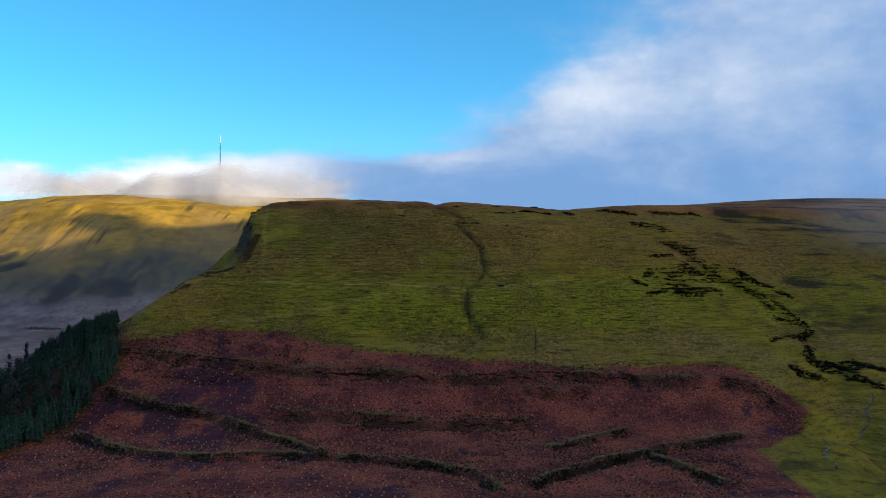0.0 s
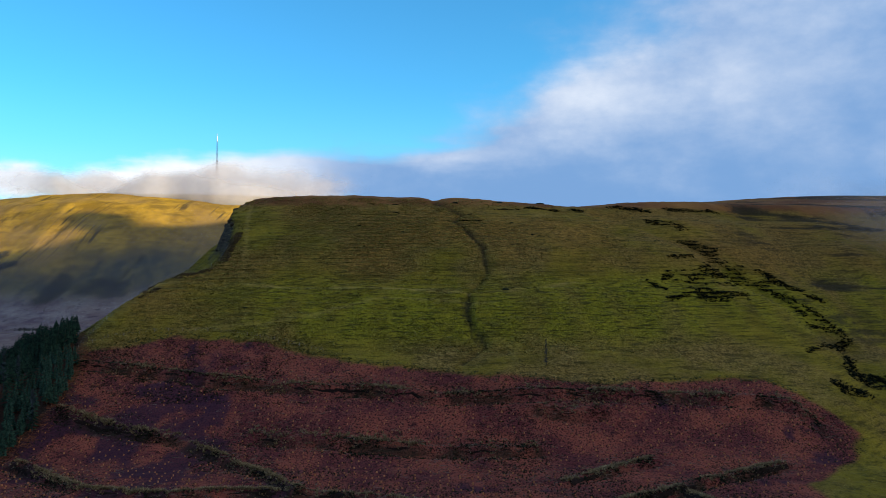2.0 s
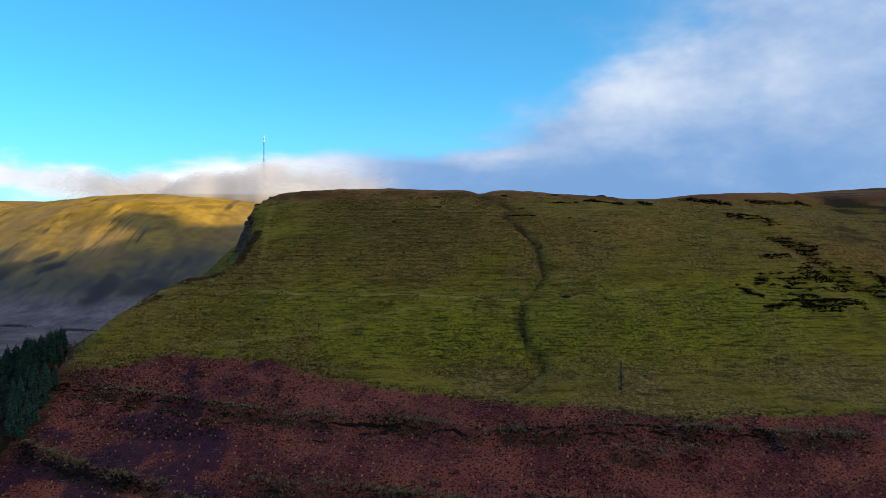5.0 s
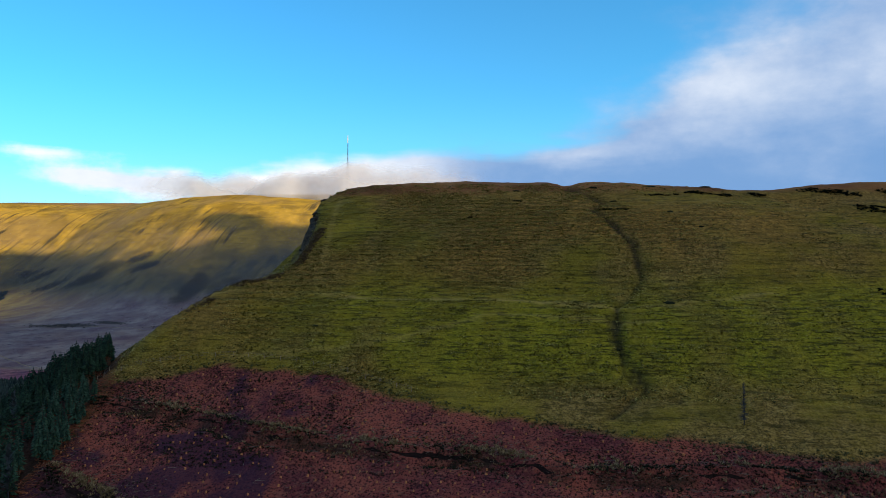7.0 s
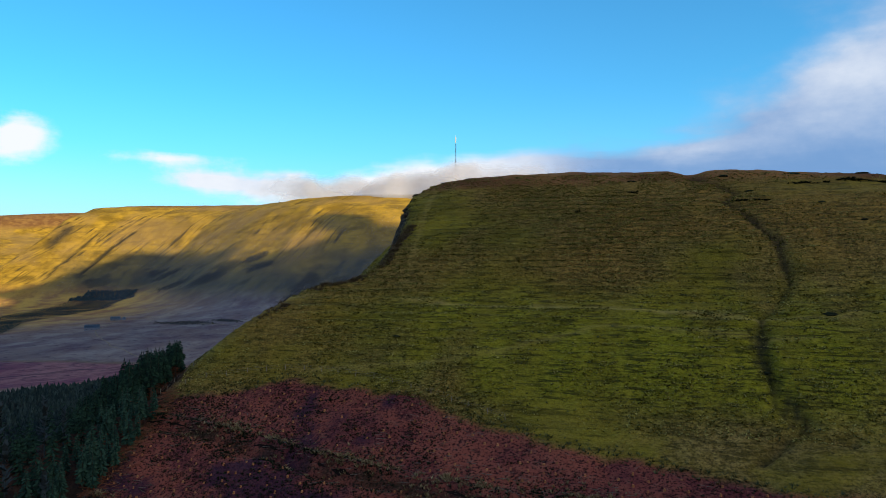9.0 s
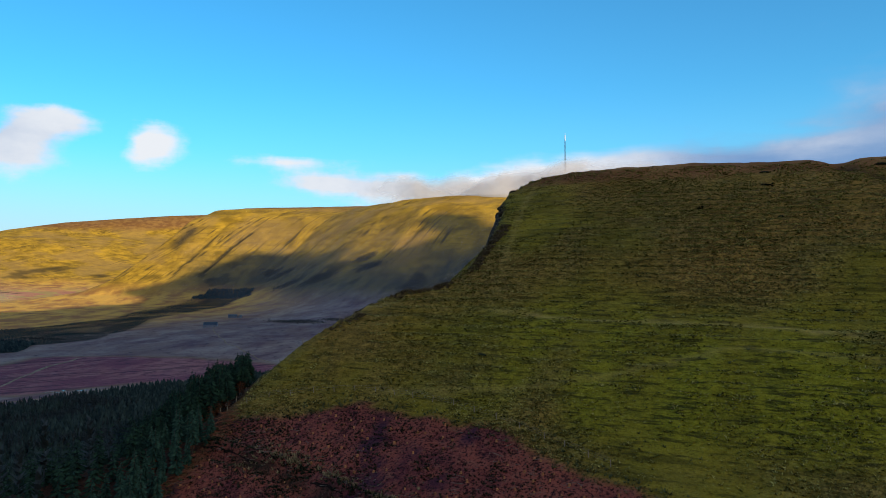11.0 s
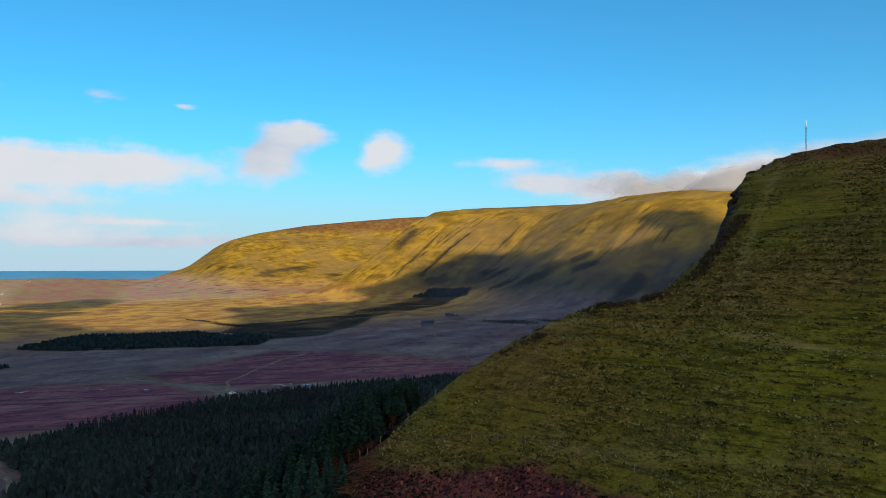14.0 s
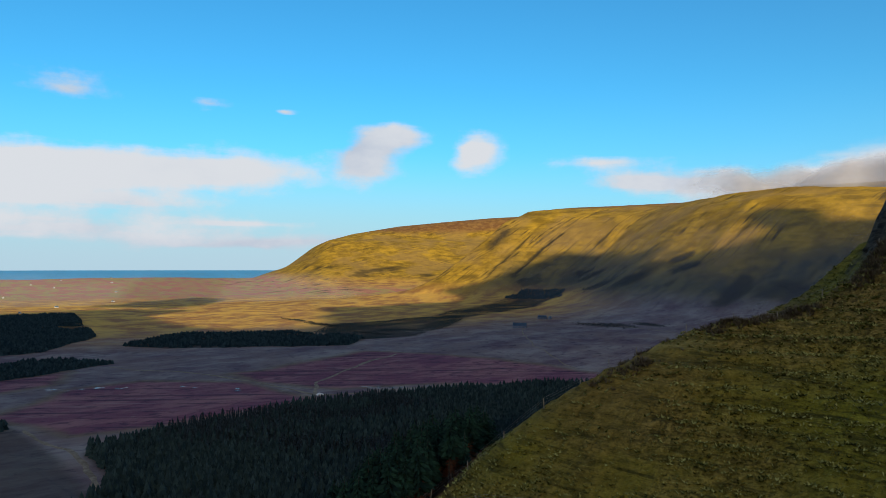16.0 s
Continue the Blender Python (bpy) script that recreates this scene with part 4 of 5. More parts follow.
def twigs(height, low, high, count, reach, rnd, rise=-0.1, w=0.035):
    """Thin dead or leafless side branches."""
    v, f = [], []
    for k in range(count):
        z, a, r = height * rnd.uniform(low, high), rnd.uniform(0, 6.28), reach * rnd.uniform(0.5, 1.1)
        ca, sa, b = math.cos(a), math.sin(a), len(v)
        z2 = z + rise * r + rnd.normal(0, 0.08)
        v += [(-w * sa, w * ca, z), (w * sa, -w * ca, z), (0, 0, z + w * 1.6), (r * ca, r * sa, z2)]
        f += [(b, b + 1, b + 3), (b + 1, b + 2, b + 3), (b + 2, b, b + 3)]
    return v, f


def spruce_tree(height, low, reach, seed, label, group, needles):
    rnd = np.random.default_rng(seed)
    tree = tagged(new("spruce_tree"), label, "tree", group)
    v, f = tube([(0, 0, -0.6), (0, 0, height * 0.3), (0.03, 0.02, height * 0.65), (0, 0, height)], [0.19, 0.15, 0.08, 0.02], 7)
    trunk = new("trunk", mesh_from("trunk", v, f, M_BARK, True))
    v, f = fronds(height, low, 0.985, height * reach, 22, 9, 0.34, rnd, 0.20)
    crown = new("crown", mesh_from("crown", v, f, needles))
    v, f = twigs(height, 0.04, low + 0.14, 130, 0.13 * height, rnd)
    dead = new("dead_branch", mesh_from("dead_branch", v, f, M_DEADWOOD))
    tagged(trunk, "reddish brown scaly trunk")
    tagged(dead, "leafless red-brown lower branches")
    for o in (trunk, crown, dead):
        o.parent = tree
    return tree


def ground_at(x, y):
    return float(land(x, y))


MATURE = [(-107, 241), (-110, 251), (-116, 261), (-125, 271), (-140, 300), (-165, 300), (-150, 262), (-136, 243), (-122, 236)]
tall_text, young_text = "tall dark spruce with a bare red-brown lower trunk", "young blue-green spruce with boughs almost to the ground"
tall_kinds = [spruce_tree(11.5, 0.36, 0.23, 1, tall_text, "mature spruces", M_NEEDLE), spruce_tree(12.3, 0.42, 0.20, 2, tall_text, "mature spruces", M_NEEDLE), spruce_tree(10.6, 0.30, 0.25, 3, tall_text, "mature spruces", M_NEEDLE)]
young_kinds = [spruce_tree(7.6, 0.14, 0.21, 4, young_text, "young spruces along the plantation edge", M_NEEDLE_YOUNG), spruce_tree(6.8, 0.10, 0.22, 5, young_text, "young spruces along the plantation edge", M_NEEDLE_YOUNG),
               spruce_tree(8.4, 0.20, 0.19, 6, young_text, "young spruces along the plantation edge", M_NEEDLE_YOUNG)]
px, py = np.meshgrid(np.arange(-172, -90, 2.75), np.arange(160, 345, 2.75))
px, py = px + rng.uniform(-0.8, 0.8, px.shape), py + rng.uniform(-0.8, 0.8, px.shape)
depth, old = inside(px, py, FOREST), inside(px, py, MATURE)
ride = np.abs(old + 2.0) < 1.6
edge = (depth > 0.3) & (py > 164) & (px > -165) & ~ride & np.where(old > 0, old < 13, depth < 9.5)
rim_x, rim_y, rim_old = px[edge], py[edge], old[edge]
order = np.argsort(np.hypot(rim_x + 60, rim_y - 200))[:296]
used_kinds = set()
for x, y, within in zip(rim_x[order], rim_y[order], rim_old[order]):
    k = int(rng.integers(0, 3))
    first = (tall_kinds if within > 0 else young_kinds)[k]
    s = rng.uniform(0.60, 0.78) + 0.20 * float(smooth(within, 2.0, 7.0)) if within > 0 else rng.uniform(0.58, 0.92)
    m = pose(x, y, ground_at(x, y), rng.normal(0, 1.5), rng.normal(0, 1.5), rng.uniform(0, 360)) @ Matrix.Scale(s, 4)
    if first.name in used_kinds:
        copy_thing(first, Matrix()).matrix_basis = m
    else:
        used_kinds.add(first.name)
        first.matrix_basis = m
keep_off = np.stack([rim_x[order], rim_y[order]], -1)


def clear_of_rim(x, y):
    """True where none of the single trees stands."""
    return np.min(np.hypot(x[..., None] - keep_off[:, 0], y[..., None] - keep_off[:, 1]), axis=-1) > 2.0


def fir_cone(seed, tiers, sides, low, reach):
    """A plantation tree of one metre: a few ragged skirts of boughs round a stem."""
    rnd = np.random.default_rng(seed)
    v, f = [], []
    for t in range(tiers):
        a = t / tiers
        z0, z1 = low + (1 - low) * a * 0.93, low + (1 - low) * min(1.0, a + 1.75 / tiers)
        r, b = reach * (1 - a) ** 0.6 + 0.012, len(v)
        turn = rnd.uniform(0, 6.28)
        for k in range(sides):
            an = turn + 6.2832 * k / sides
            rr = r * (rnd.uniform(0.9, 1.25) if k % 2 else rnd.uniform(0.45, 0.7))
            v.append((rr * math.cos(an), rr * math.sin(an), z0 + rnd.uniform(-0.035, 0.03)))
        v.append((rnd.normal(0, 0.008), rnd.normal(0, 0.008), min(z1, 1.0)))
        f += [(b + k, b + (k + 1) % sides, b + sides) for k in range(sides)]
    return np.array(v, float), np.array(f)


def bare_crown(seed, count):
    """A leafless larch of one metre: stem and thin upward twigs."""
    rnd = np.random.default_rng(seed)
    v, f = [], []
    v += [(0.014, 0, 0), (-0.007, 0.012, 0), (-0.007, -0.012, 0), (0, 0, 1.0)]
    f += [(0, 1, 3), (1, 2, 3), (2, 0, 3)]
    for k in range(count):
        z, a = rnd.uniform(0.25, 0.95), rnd.uniform(0, 6.28)
        r = 0.17 * (1.1 - z) + 0.03
        ca, sa, b, wd = math.cos(a), math.sin(a), len(v), 0.035
        v += [(-wd * sa, wd * ca, z - 0.02), (wd * sa, -wd * ca, z - 0.02), (r * ca, r * sa, z + 0.06)]
        f += [(b, b + 1, b + 2)]
    return np.array(v, float), np.array(f)


def stand(polygon, spacing, lo, hi, keep=None, margin=0.0, box=None, seed=1):
    r = np.random.default_rng(seed)
    xs, ys = [p[0] for p in polygon], [p[1] for p in polygon]
    x, y = np.meshgrid(np.arange(min(xs), max(xs), spacing), np.arange(min(ys), max(ys), spacing))
    x, y = x + r.uniform(-0.38, 0.38, x.shape) * spacing, y + r.uniform(-0.38, 0.38, y.shape) * spacing
    ok = inside(x, y, polygon) > margin
    if keep is not None:
        ok &= keep(x, y)
    x, y = x[ok], y[ok]
    n = len(x)
    h = r.uniform(lo, hi, n) * (0.93 + 0.3 * fbm(x, y, 40, 2, 140))
    return np.stack([x, y, land(x, y) - 0.3, r.uniform(0, 6.28, n), h, h, r.integers(0, 4, n)], -1)


def larch_zone(x, y):
    return fbm(x, y, 110, 3, 150) + 0.42 * smooth(-x, 330, 560) - 0.42 + 0.35 * (lattice(np.floor(x * 7), np.floor(y * 7), 3) - 0.5)


firs = [fir_cone(k, 5, 9, 0.04, 0.24) for k in range(4)]
small_firs = [fir_cone(k + 9, 2, 8, 0.0, 0.55) for k in range(4)]
larches = [bare_crown(k, 46) for k in range(4)]
fv, ff = [a for a, b in firs], [b for a, b in firs]
near_rows = stand(FOREST, 3.1, 6.6, 9.2, lambda x, y: (x > -230) & (larch_zone(x, y) < 0.28) & clear_of_rim(x, y) & (np.abs(inside(x, y, MATURE) + 2.0) > 1.6), 0.5, None, 3)
older = inside(near_rows[:, 0], near_rows[:, 1], MATURE) > 0
near_rows[:, 4:6] *= np.where(older, 1.32, 0.92)[:, None]
far_rows = stand(FOREST, 3.8, 5.6, 11.8, lambda x, y: (x <= -230) & (larch_zone(x, y) < 0.28), 0.5, None, 4)
light = []
for k in range(4):
    v, f = fronds(1.0, 0.10, 0.98, 0.20, 10, 7, 0.36, np.random.default_rng(80 + k), 0.24)
    v = np.array(v, float)
    light.append((v * 1.0, np.array(f)))
scatter("conifer_plantation", [a for a, b in light], [b for a, b in light], near_rows, M_NEEDLE, "tall dark spruces behind the plantation edge", "forest")
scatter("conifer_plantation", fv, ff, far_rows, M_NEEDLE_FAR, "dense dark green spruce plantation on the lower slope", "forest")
larch_rows = stand(FOREST, 3.3, 9.0, 12.0, lambda x, y: (larch_zone(x, y) >= 0.24) & clear_of_rim(x, y), 0.5, None, 5)
scatter("larch_plantation", [a for a, b in larches], [b for a, b in larches], larch_rows, M_LARCH, "leafless grey-brown larches among the spruces", "forest")
for number, polygon in enumerate(WOODS):
    rows = stand(polygon, 5.6, 5, 8.5, lambda x, y: fbm(x, y, 60, 3, 160) > -0.42, 0.0, None, 20 + number)
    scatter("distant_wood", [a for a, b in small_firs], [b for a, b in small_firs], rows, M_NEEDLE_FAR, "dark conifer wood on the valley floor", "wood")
FIELD_CORNER = [(-640, 250), (-705, 300), (-800, 290), (-780, 200)]
rows = stand(FIELD_CORNER, 4.5, 8, 11, None, 0.0, None, 30)
scatter("distant_wood", [a for a, b in small_firs], [b for a, b in small_firs], rows, M_NEEDLE_FAR, "dark conifer wood at the corner of a field", "wood")
rows = stand(REPLANTED, 4.6, 1.2, 2.3, lambda x, y: fbm(x, y, 70, 3, 161) > -0.3, 0.0, None, 31)
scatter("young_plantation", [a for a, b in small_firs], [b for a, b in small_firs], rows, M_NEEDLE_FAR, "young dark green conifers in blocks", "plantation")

# scattered thickets under the far face
bushes = [fir_cone(k + 40, 2, 8, 0.0, 0.85) for k in range(4)]
rows = []
for x, y, a, b in THICKETS:
    n = int(a * b / 4)
    qx, qy = x + rng.normal(0, a * 0.5, n), y + rng.normal(0, b * 0.5, n)
    h = rng.uniform(0.8, 2.3, n)
    rows.append(np.stack([qx, qy, land(qx, qy) - 0.3, rng.uniform(0, 6.28, n), h, h, rng.integers(0, 4, n)], -1))
scatter("hawthorn_scrub", [a for a, b in bushes], [b for a, b in bushes], np.concatenate(rows), M_SCRUB, "dark leafless scrub below the mountain face", "scrub")

# the one young tree that stands on the grass above the felled slope
lone = tagged(new("larch_tree"), "slender bare young larch standing alone on the grass", "tree")
lone.matrix_basis = pose(29, 232, ground_at(29, 232), 0, 0, 40)
v, f = tube([(0, 0, -0.4), (0.05, 0, 2.5), (0, 0.04, 5), (0, 0, 7.6)], [0.12, 0.09, 0.06, 0.015], 7)
o = tagged(new("trunk", mesh_from("trunk", v, f, M_BARK, True)), "thin brown trunk")
o.parent = lone
v, f = twigs(7.6, 0.10, 0.97, 230, 1.2, np.random.default_rng(3), 0.25, 0.05)
v = [(x * (1.15 - z / 9), y * (1.15 - z / 9), z) for x, y, z in v]
o = new("crown", mesh_from("crown", v, f, M_TWIG))
o.parent = lone
# ---------------------------------------------------------------- the felled slope
def ring_shape(sides, radii, heights, seed, jitter=0.12):
    """A small upright lump: rings of corners closed by a top."""
    rnd = np.random.default_rng(seed)
    v, f = [], []
    for r, z in zip(radii, heights):
        for k in range(sides):
            a = 6.2832 * k / sides
            q = r * (1 + rnd.normal(0, jitter))
            v.append((q * math.cos(a), q * math.sin(a), z + rnd.normal(0, jitter * 0.25) * (z > 0.01)))
    for i in range(len(radii) - 1):
        for k in range(sides):
            n = (k + 1) % sides
            a, b, c, d = i * sides + k, i * sides + n, (i + 1) * sides + n, (i + 1) * sides + k
            f += [(a, b, c), (a, c, d)]
    top = len(v)
    v.append((0, 0, heights[-1] + 0.02))
    f += [((len(radii) - 1) * sides + k, (len(radii) - 1) * sides + (k + 1) % sides, top) for k in range(sides)]
    return np.array(v, float), np.array(f)


def tuft_shape(blades, seed, lean=0.5, wide=0.10):
    """A clump of bent blades of one metre."""
    rnd = np.random.default_rng(seed)
    v, f = [], []
    for k in range(blades):
        a, h = rnd.uniform(0, 6.28), rnd.uniform(0.6, 1.0)
        r0, r1 = rnd.uniform(0, 0.25), lean * rnd.uniform(0.5, 1.3)
        ca, sa, b = math.cos(a), math.sin(a), len(v)
        v += [(r0 * ca - wide * sa, r0 * sa + wide * ca, -0.1), (r0 * ca + wide * sa, r0 * sa - wide * ca, -0.1), ((r0 + r1) * ca, (r0 + r1) * sa, h)]
        f.append((b, b + 1, b + 2))
    return np.array(v, float), np.array(f)


def stick_shape(seed):
    rnd = np.random.default_rng(seed)
    w, dz = 0.03, rnd.uniform(0.05, 0.35)
    v = [(-0.5, -w, 0.02), (-0.5, w, 0.02), (-0.5, 0, 0.02 + 2 * w), (0.5, -w * 0.5, dz), (0.5, w * 0.5, dz), (0.5, 0, dz + w)]
    f = [(0, 1, 4), (0, 4, 3), (1, 2, 5), (1, 5, 4), (2, 0, 3), (2, 3, 5)]
    return np.array(v, float), np.array(f)


def surface_at(x, y):
    """The ground with the banks of the felled slope on it."""
    z = land(x, y)
    for row in BANKS:
        d, _ = to_line(x, y, row)
        d2, _ = to_line(x, y + 2.2, row)
        keep = smooth(inside(x, y, CLEARFELL), -6, 2) * (0.6 + 0.4 * fbm(x, y, 9, 2, 77))
        z = z + keep * (1.5 * np.exp(-(d / 1.4) ** 2) - 1.3 * np.exp(-(d2 / 1.1) ** 2))
    return z


def pairs(shapes):
    return [a for a, b in shapes], [b for a, b in shapes]


def strew(count, box, ok, lo, hi, variants, seed, flat=1.0, sink=0.0):
    r = np.random.default_rng(seed)
    x, y = r.uniform(box[0], box[1], count), r.uniform(box[2], box[3], count)
    k = ok(x, y, r)
    x, y = x[k], y[k]
    n = len(x)
    s = r.uniform(lo, hi, n)
    return np.stack([x, y, surface_at(x, y) - sink, r.uniform(0, 6.28, n), s, s * flat * r.uniform(0.75, 1.2, n), r.integers(0, variants, n)], -1)


sx, sy = np.meshgrid(np.arange(-104, 106, 2.25), np.arange(125, 250, 2.25))
sx, sy = sx + rng.uniform(-0.7, 0.7, sx.shape), sy + rng.uniform(-0.7, 0.7, sy.shape)
ok = (inside(sx, sy, CLEARFELL) > 0.6) & (rng.uniform(0, 1, sx.shape) < 0.80 + 0.5 * fbm(sx, sy, 30, 2, 170))
for row in BANKS:
    ok &= to_line(sx, sy, row)[0] > 1.8
sx, sy = sx[ok], sy[ok]
n = len(sx)
rows = np.stack([sx, sy, surface_at(sx, sy) - 0.08, rng.uniform(0, 6.28, n), rng.uniform(0.65, 1.1, n), rng.uniform(0.7, 1.4, n), rng.integers(0, 4, n)], -1)
scatter("tree_stumps", *pairs([ring_shape(7, (0.27, 0.19, 0.17), (0, 0.10, 0.30), k, 0.1) for k in range(4)]), rows, M_STUMP, "pale sawn conifer stumps on felled peat", "stump")


def near_bank(x, y, r, wide):
    d = np.min([to_line(x, y - 0.4, row)[0] for row in BANKS], axis=0)
    return (d < wide * r.uniform(0.2, 1, x.shape)) & (inside(x, y, CLEARFELL) > -3)


def drain_bank(row, number):
    """The steep peat side of a forest drain, black with its undercut shade, uneven along its length."""
    r = np.random.default_rng(300 + number)
    pts = []
    for (ax, ay), (bx, by) in zip(row, row[1:]):
        n = max(2, int(math.hypot(bx - ax, by - ay) / 0.7))
        pts += [(ax + (bx - ax) * k / n, ay + (by - ay) * k / n) for k in range(n)]
    pts = np.array(pts)
    way = np.gradient(pts, axis=0)
    way /= np.hypot(way[:, 0], way[:, 1])[:, None]
    down = np.stack([way[:, 1], -way[:, 0]], -1)
    down *= np.where(down[:, 1:] > 0, -1, 1)
    wob = 0.9 * fbm(pts[:, 0], pts[:, 1], 7, 3, 310)
    tall = np.clip(0.42 + 1.0 * fbm(pts[:, 0], pts[:, 1], 8, 3, 311) + 0.3 * fbm(pts[:, 0], pts[:, 1], 2.0, 2, 315), 0.01, 0.8) * (0.6 if number in (0, 3, 7) else 1.0) * smooth(fbm(pts[:, 0], pts[:, 1], 15, 2, 314), -0.5, -0.1) * smooth(fbm(pts[:, 0], pts[:, 1], 3.5, 2, 317), -0.6, 0.0) * smooth(inside(pts[:, 0], pts[:, 1], CLEARFELL), -3, 1)
    v, f = [], []
    for off, lift in ((1.5, -0.35), (0.95, 0.0), (0.6, 1.0), (-0.3, 1.02), (-1.0, -0.5)):
        p = pts + down * (off + wob * 0.5 + 0.5 * fbm(pts[:, 0], pts[:, 1], 2.4, 2, 316))[:, None]
        base = surface_at(pts[:, 0] + down[:, 0] * 1.3, pts[:, 1] + down[:, 1] * 1.3)
        z = base + lift * (tall + r.normal(0, 0.07, len(pts))) if lift > 0 else surface_at(p[:, 0], p[:, 1]) + lift + 0.7 * tall - 0.12
        v.append(np.stack([p[:, 0], p[:, 1], z], -1))
    n = len(pts)
    for a in range(4):
        for k in range(n - 1):
            f.append((a * n + k, a * n + k + 1, (a + 1) * n + k + 1, (a + 1) * n + k))
    return tagged(new("drain_bank", mesh_from("drain_bank", np.concatenate(v), f, M_PEATCUT_SHADE)), "black peat side and shaded undercut of a rushy forest drain", "bank", "drains across the felled slope"), pts, down, wob


rows = []
for number, line in enumerate(BANKS):
    ob, pts, down, wob = drain_bank(line, number)
    r = np.random.default_rng(400 + number)
    belt = number in (0, 3, 7)
    k = r.integers(0, len(pts), len(pts) * (16 if belt else 14))
    off = wob[k] * 0.5 + r.normal(-0.5, 1.5 if belt else 0.8, len(k))
    x, y = pts[k, 0] + down[k, 0] * off + r.normal(0, 0.3, len(k)), pts[k, 1] + down[k, 1] * off
    ok = (inside(x, y, CLEARFELL) > -2) & (fbm(x, y, 6, 3, 312) > r.uniform(-0.3, 0.35, len(k)) + (0.05 if belt else -0.15))
    x, y = x[ok], y[ok]
    s = r.uniform(0.25, 0.8, len(x))
    rows.append(np.stack([x, y, surface_at(x, y) + 0.1, r.uniform(0, 6.28, len(x)), s, s * r.uniform(0.6, 1.0, len(x)), r.integers(0, 4, len(x))], -1))
rows = np.concatenate(rows)
litter = []
for number, line in enumerate(BANKS):
    r = np.random.default_rng(500 + number)
    n = int(30 * sum(math.dist(a, b) for a, b in zip(line, line[1:])))
    t = np.sort(r.uniform(0, len(line) - 1, n))
    x = np.interp(t, range(len(line)), [p[0] for p in line]) + r.normal(0, 0.8, n)
    y = np.interp(t, range(len(line)), [p[1] for p in line]) - 1.2 + r.normal(0, 2.2 if number in (0, 3) else 0.8, n)
    ok = (fbm(x, y, 5, 3, 313) > r.uniform(-0.2, 0.5, n)) & (inside(x, y, CLEARFELL) > -1)
    x, y = x[ok], y[ok]
    s = r.uniform(0.2, 0.75, len(x))
    litter.append(np.stack([x, y, surface_at(x, y), r.uniform(0, 6.28, len(x)), s, s * 0.7, r.integers(0, 4, len(x))], -1))
litter = np.concatenate(litter)
scatter("rush_growth", *pairs([tuft_shape(9, k, 0.7, 0.13) for k in range(4)]), rows, M_BANK, "dull green rushes along the forest drains", "rushes")
rows = strew(34000, (-104, 106, 130, 250), lambda x, y, r: (inside(x, y, CLEARFELL) > 0) & ((r.uniform(0, 1, x.shape) < 0.15 + 0.6 * fbm(x, y, 22, 3, 171)) | near_bank(x, y, r, 6.5)), 0.4, 1.9, 4, 51, 0.6)
scatter("brash_litter", *pairs([stick_shape(k) for k in range(4)]), rows, M_BRASH, "grey-brown branches left from felling", "brash")
rows = strew(70000, (-104, 106, 130, 250), lambda x, y, r: (inside(x, y, CLEARFELL) > -1) & (fbm(x, y, 16, 3, 172) + 0.55 * near_bank(x, y, r, 8) > r.uniform(0.05, 0.75, x.shape)), 0.18, 0.5, 4, 52, 0.7)
corner = strew(11000, (-104, -20, 216, 250), lambda x, y, r: (inside(x, y, CLEARFELL) > 0.5) & (fbm(x, y, 5, 3, 176) + 0.3 * smooth(-x, 20, 70) > r.uniform(0.0, 0.7, x.shape)), 0.2, 0.55, 4, 57, 0.7)
scatter("dead_heather", *pairs([tuft_shape(8, k + 8, 0.6, 0.16) for k in range(4)]), np.concatenate([rows, litter, corner]), M_HEATHER, "dark dead heather and brash clumps", "heather")
rows = strew(9000, (-104, 106, 220, 252), lambda x, y, r: np.abs(inside(x, y, CLEARFELL) + 0.5) < 2.0 * r.uniform(0.1, 1, x.shape), 0.3, 0.8, 4, 53, 0.8)
scatter("rough_grass_edge", *pairs([tuft_shape(9, k + 15, 0.6, 0.12) for k in range(4)]), rows, M_RUSH, "rough dark rushes along the felling boundary", "rushes")


rows = strew(14000, (-114, -82, 160, 243), lambda x, y, r: (inside(x, y, FOREST) < 2.0) & (inside(x, y, FOREST) > -4.5 * r.uniform(0.0, 1, x.shape) ** 1.5), 0.5, 1.9, 4, 54, 1.0)
scatter("brash_pile", *pairs([stick_shape(k + 70) for k in range(4)]), rows, M_DEADWOOD, "red-brown dead branches heaped along the forest edge", "brash")


# ---------------------------------------------------------------- the grass hill
def on_grass(x, y):
    return (inside(x, y, CLEARFELL) < -0.5) & (inside(x, y, FOREST) < -1)


def clump(x, y):
    return 0.9 * fbm(x, y, 24, 4, 112) + 0.45 * fbm(x, y, 5, 2, 173)


rows = strew(165000, (-125, 70, 238, 352), lambda x, y, r: on_grass(x, y) & (clump(x, y) > r.uniform(-0.40, 0.55, x.shape)) & (r.uniform(0, 1, x.shape) < 1.25 - smooth(x, -60, 60)), 0.26, 0.60, 4, 60, 0.55)
scatter("grass_tussocks", *pairs([tuft_shape(4, k + 21, 0.75, 0.30) for k in range(4)]), rows, M_TUFT, "tawny moor-grass tussocks over the hillside", "grass")
rows = strew(13000, (-125, 150, 238, 356), lambda x, y, r: on_grass(x, y) & (clump(x + 70, y) > r.uniform(0.0, 0.6, x.shape)), 0.25, 0.65, 4, 61, 0.6)
scatter("rush_tussocks", *pairs([tuft_shape(7, k + 31, 0.7, 0.16) for k in range(4)]), rows, M_RUSH, "dark rush tufts in the hill grass", "rushes")


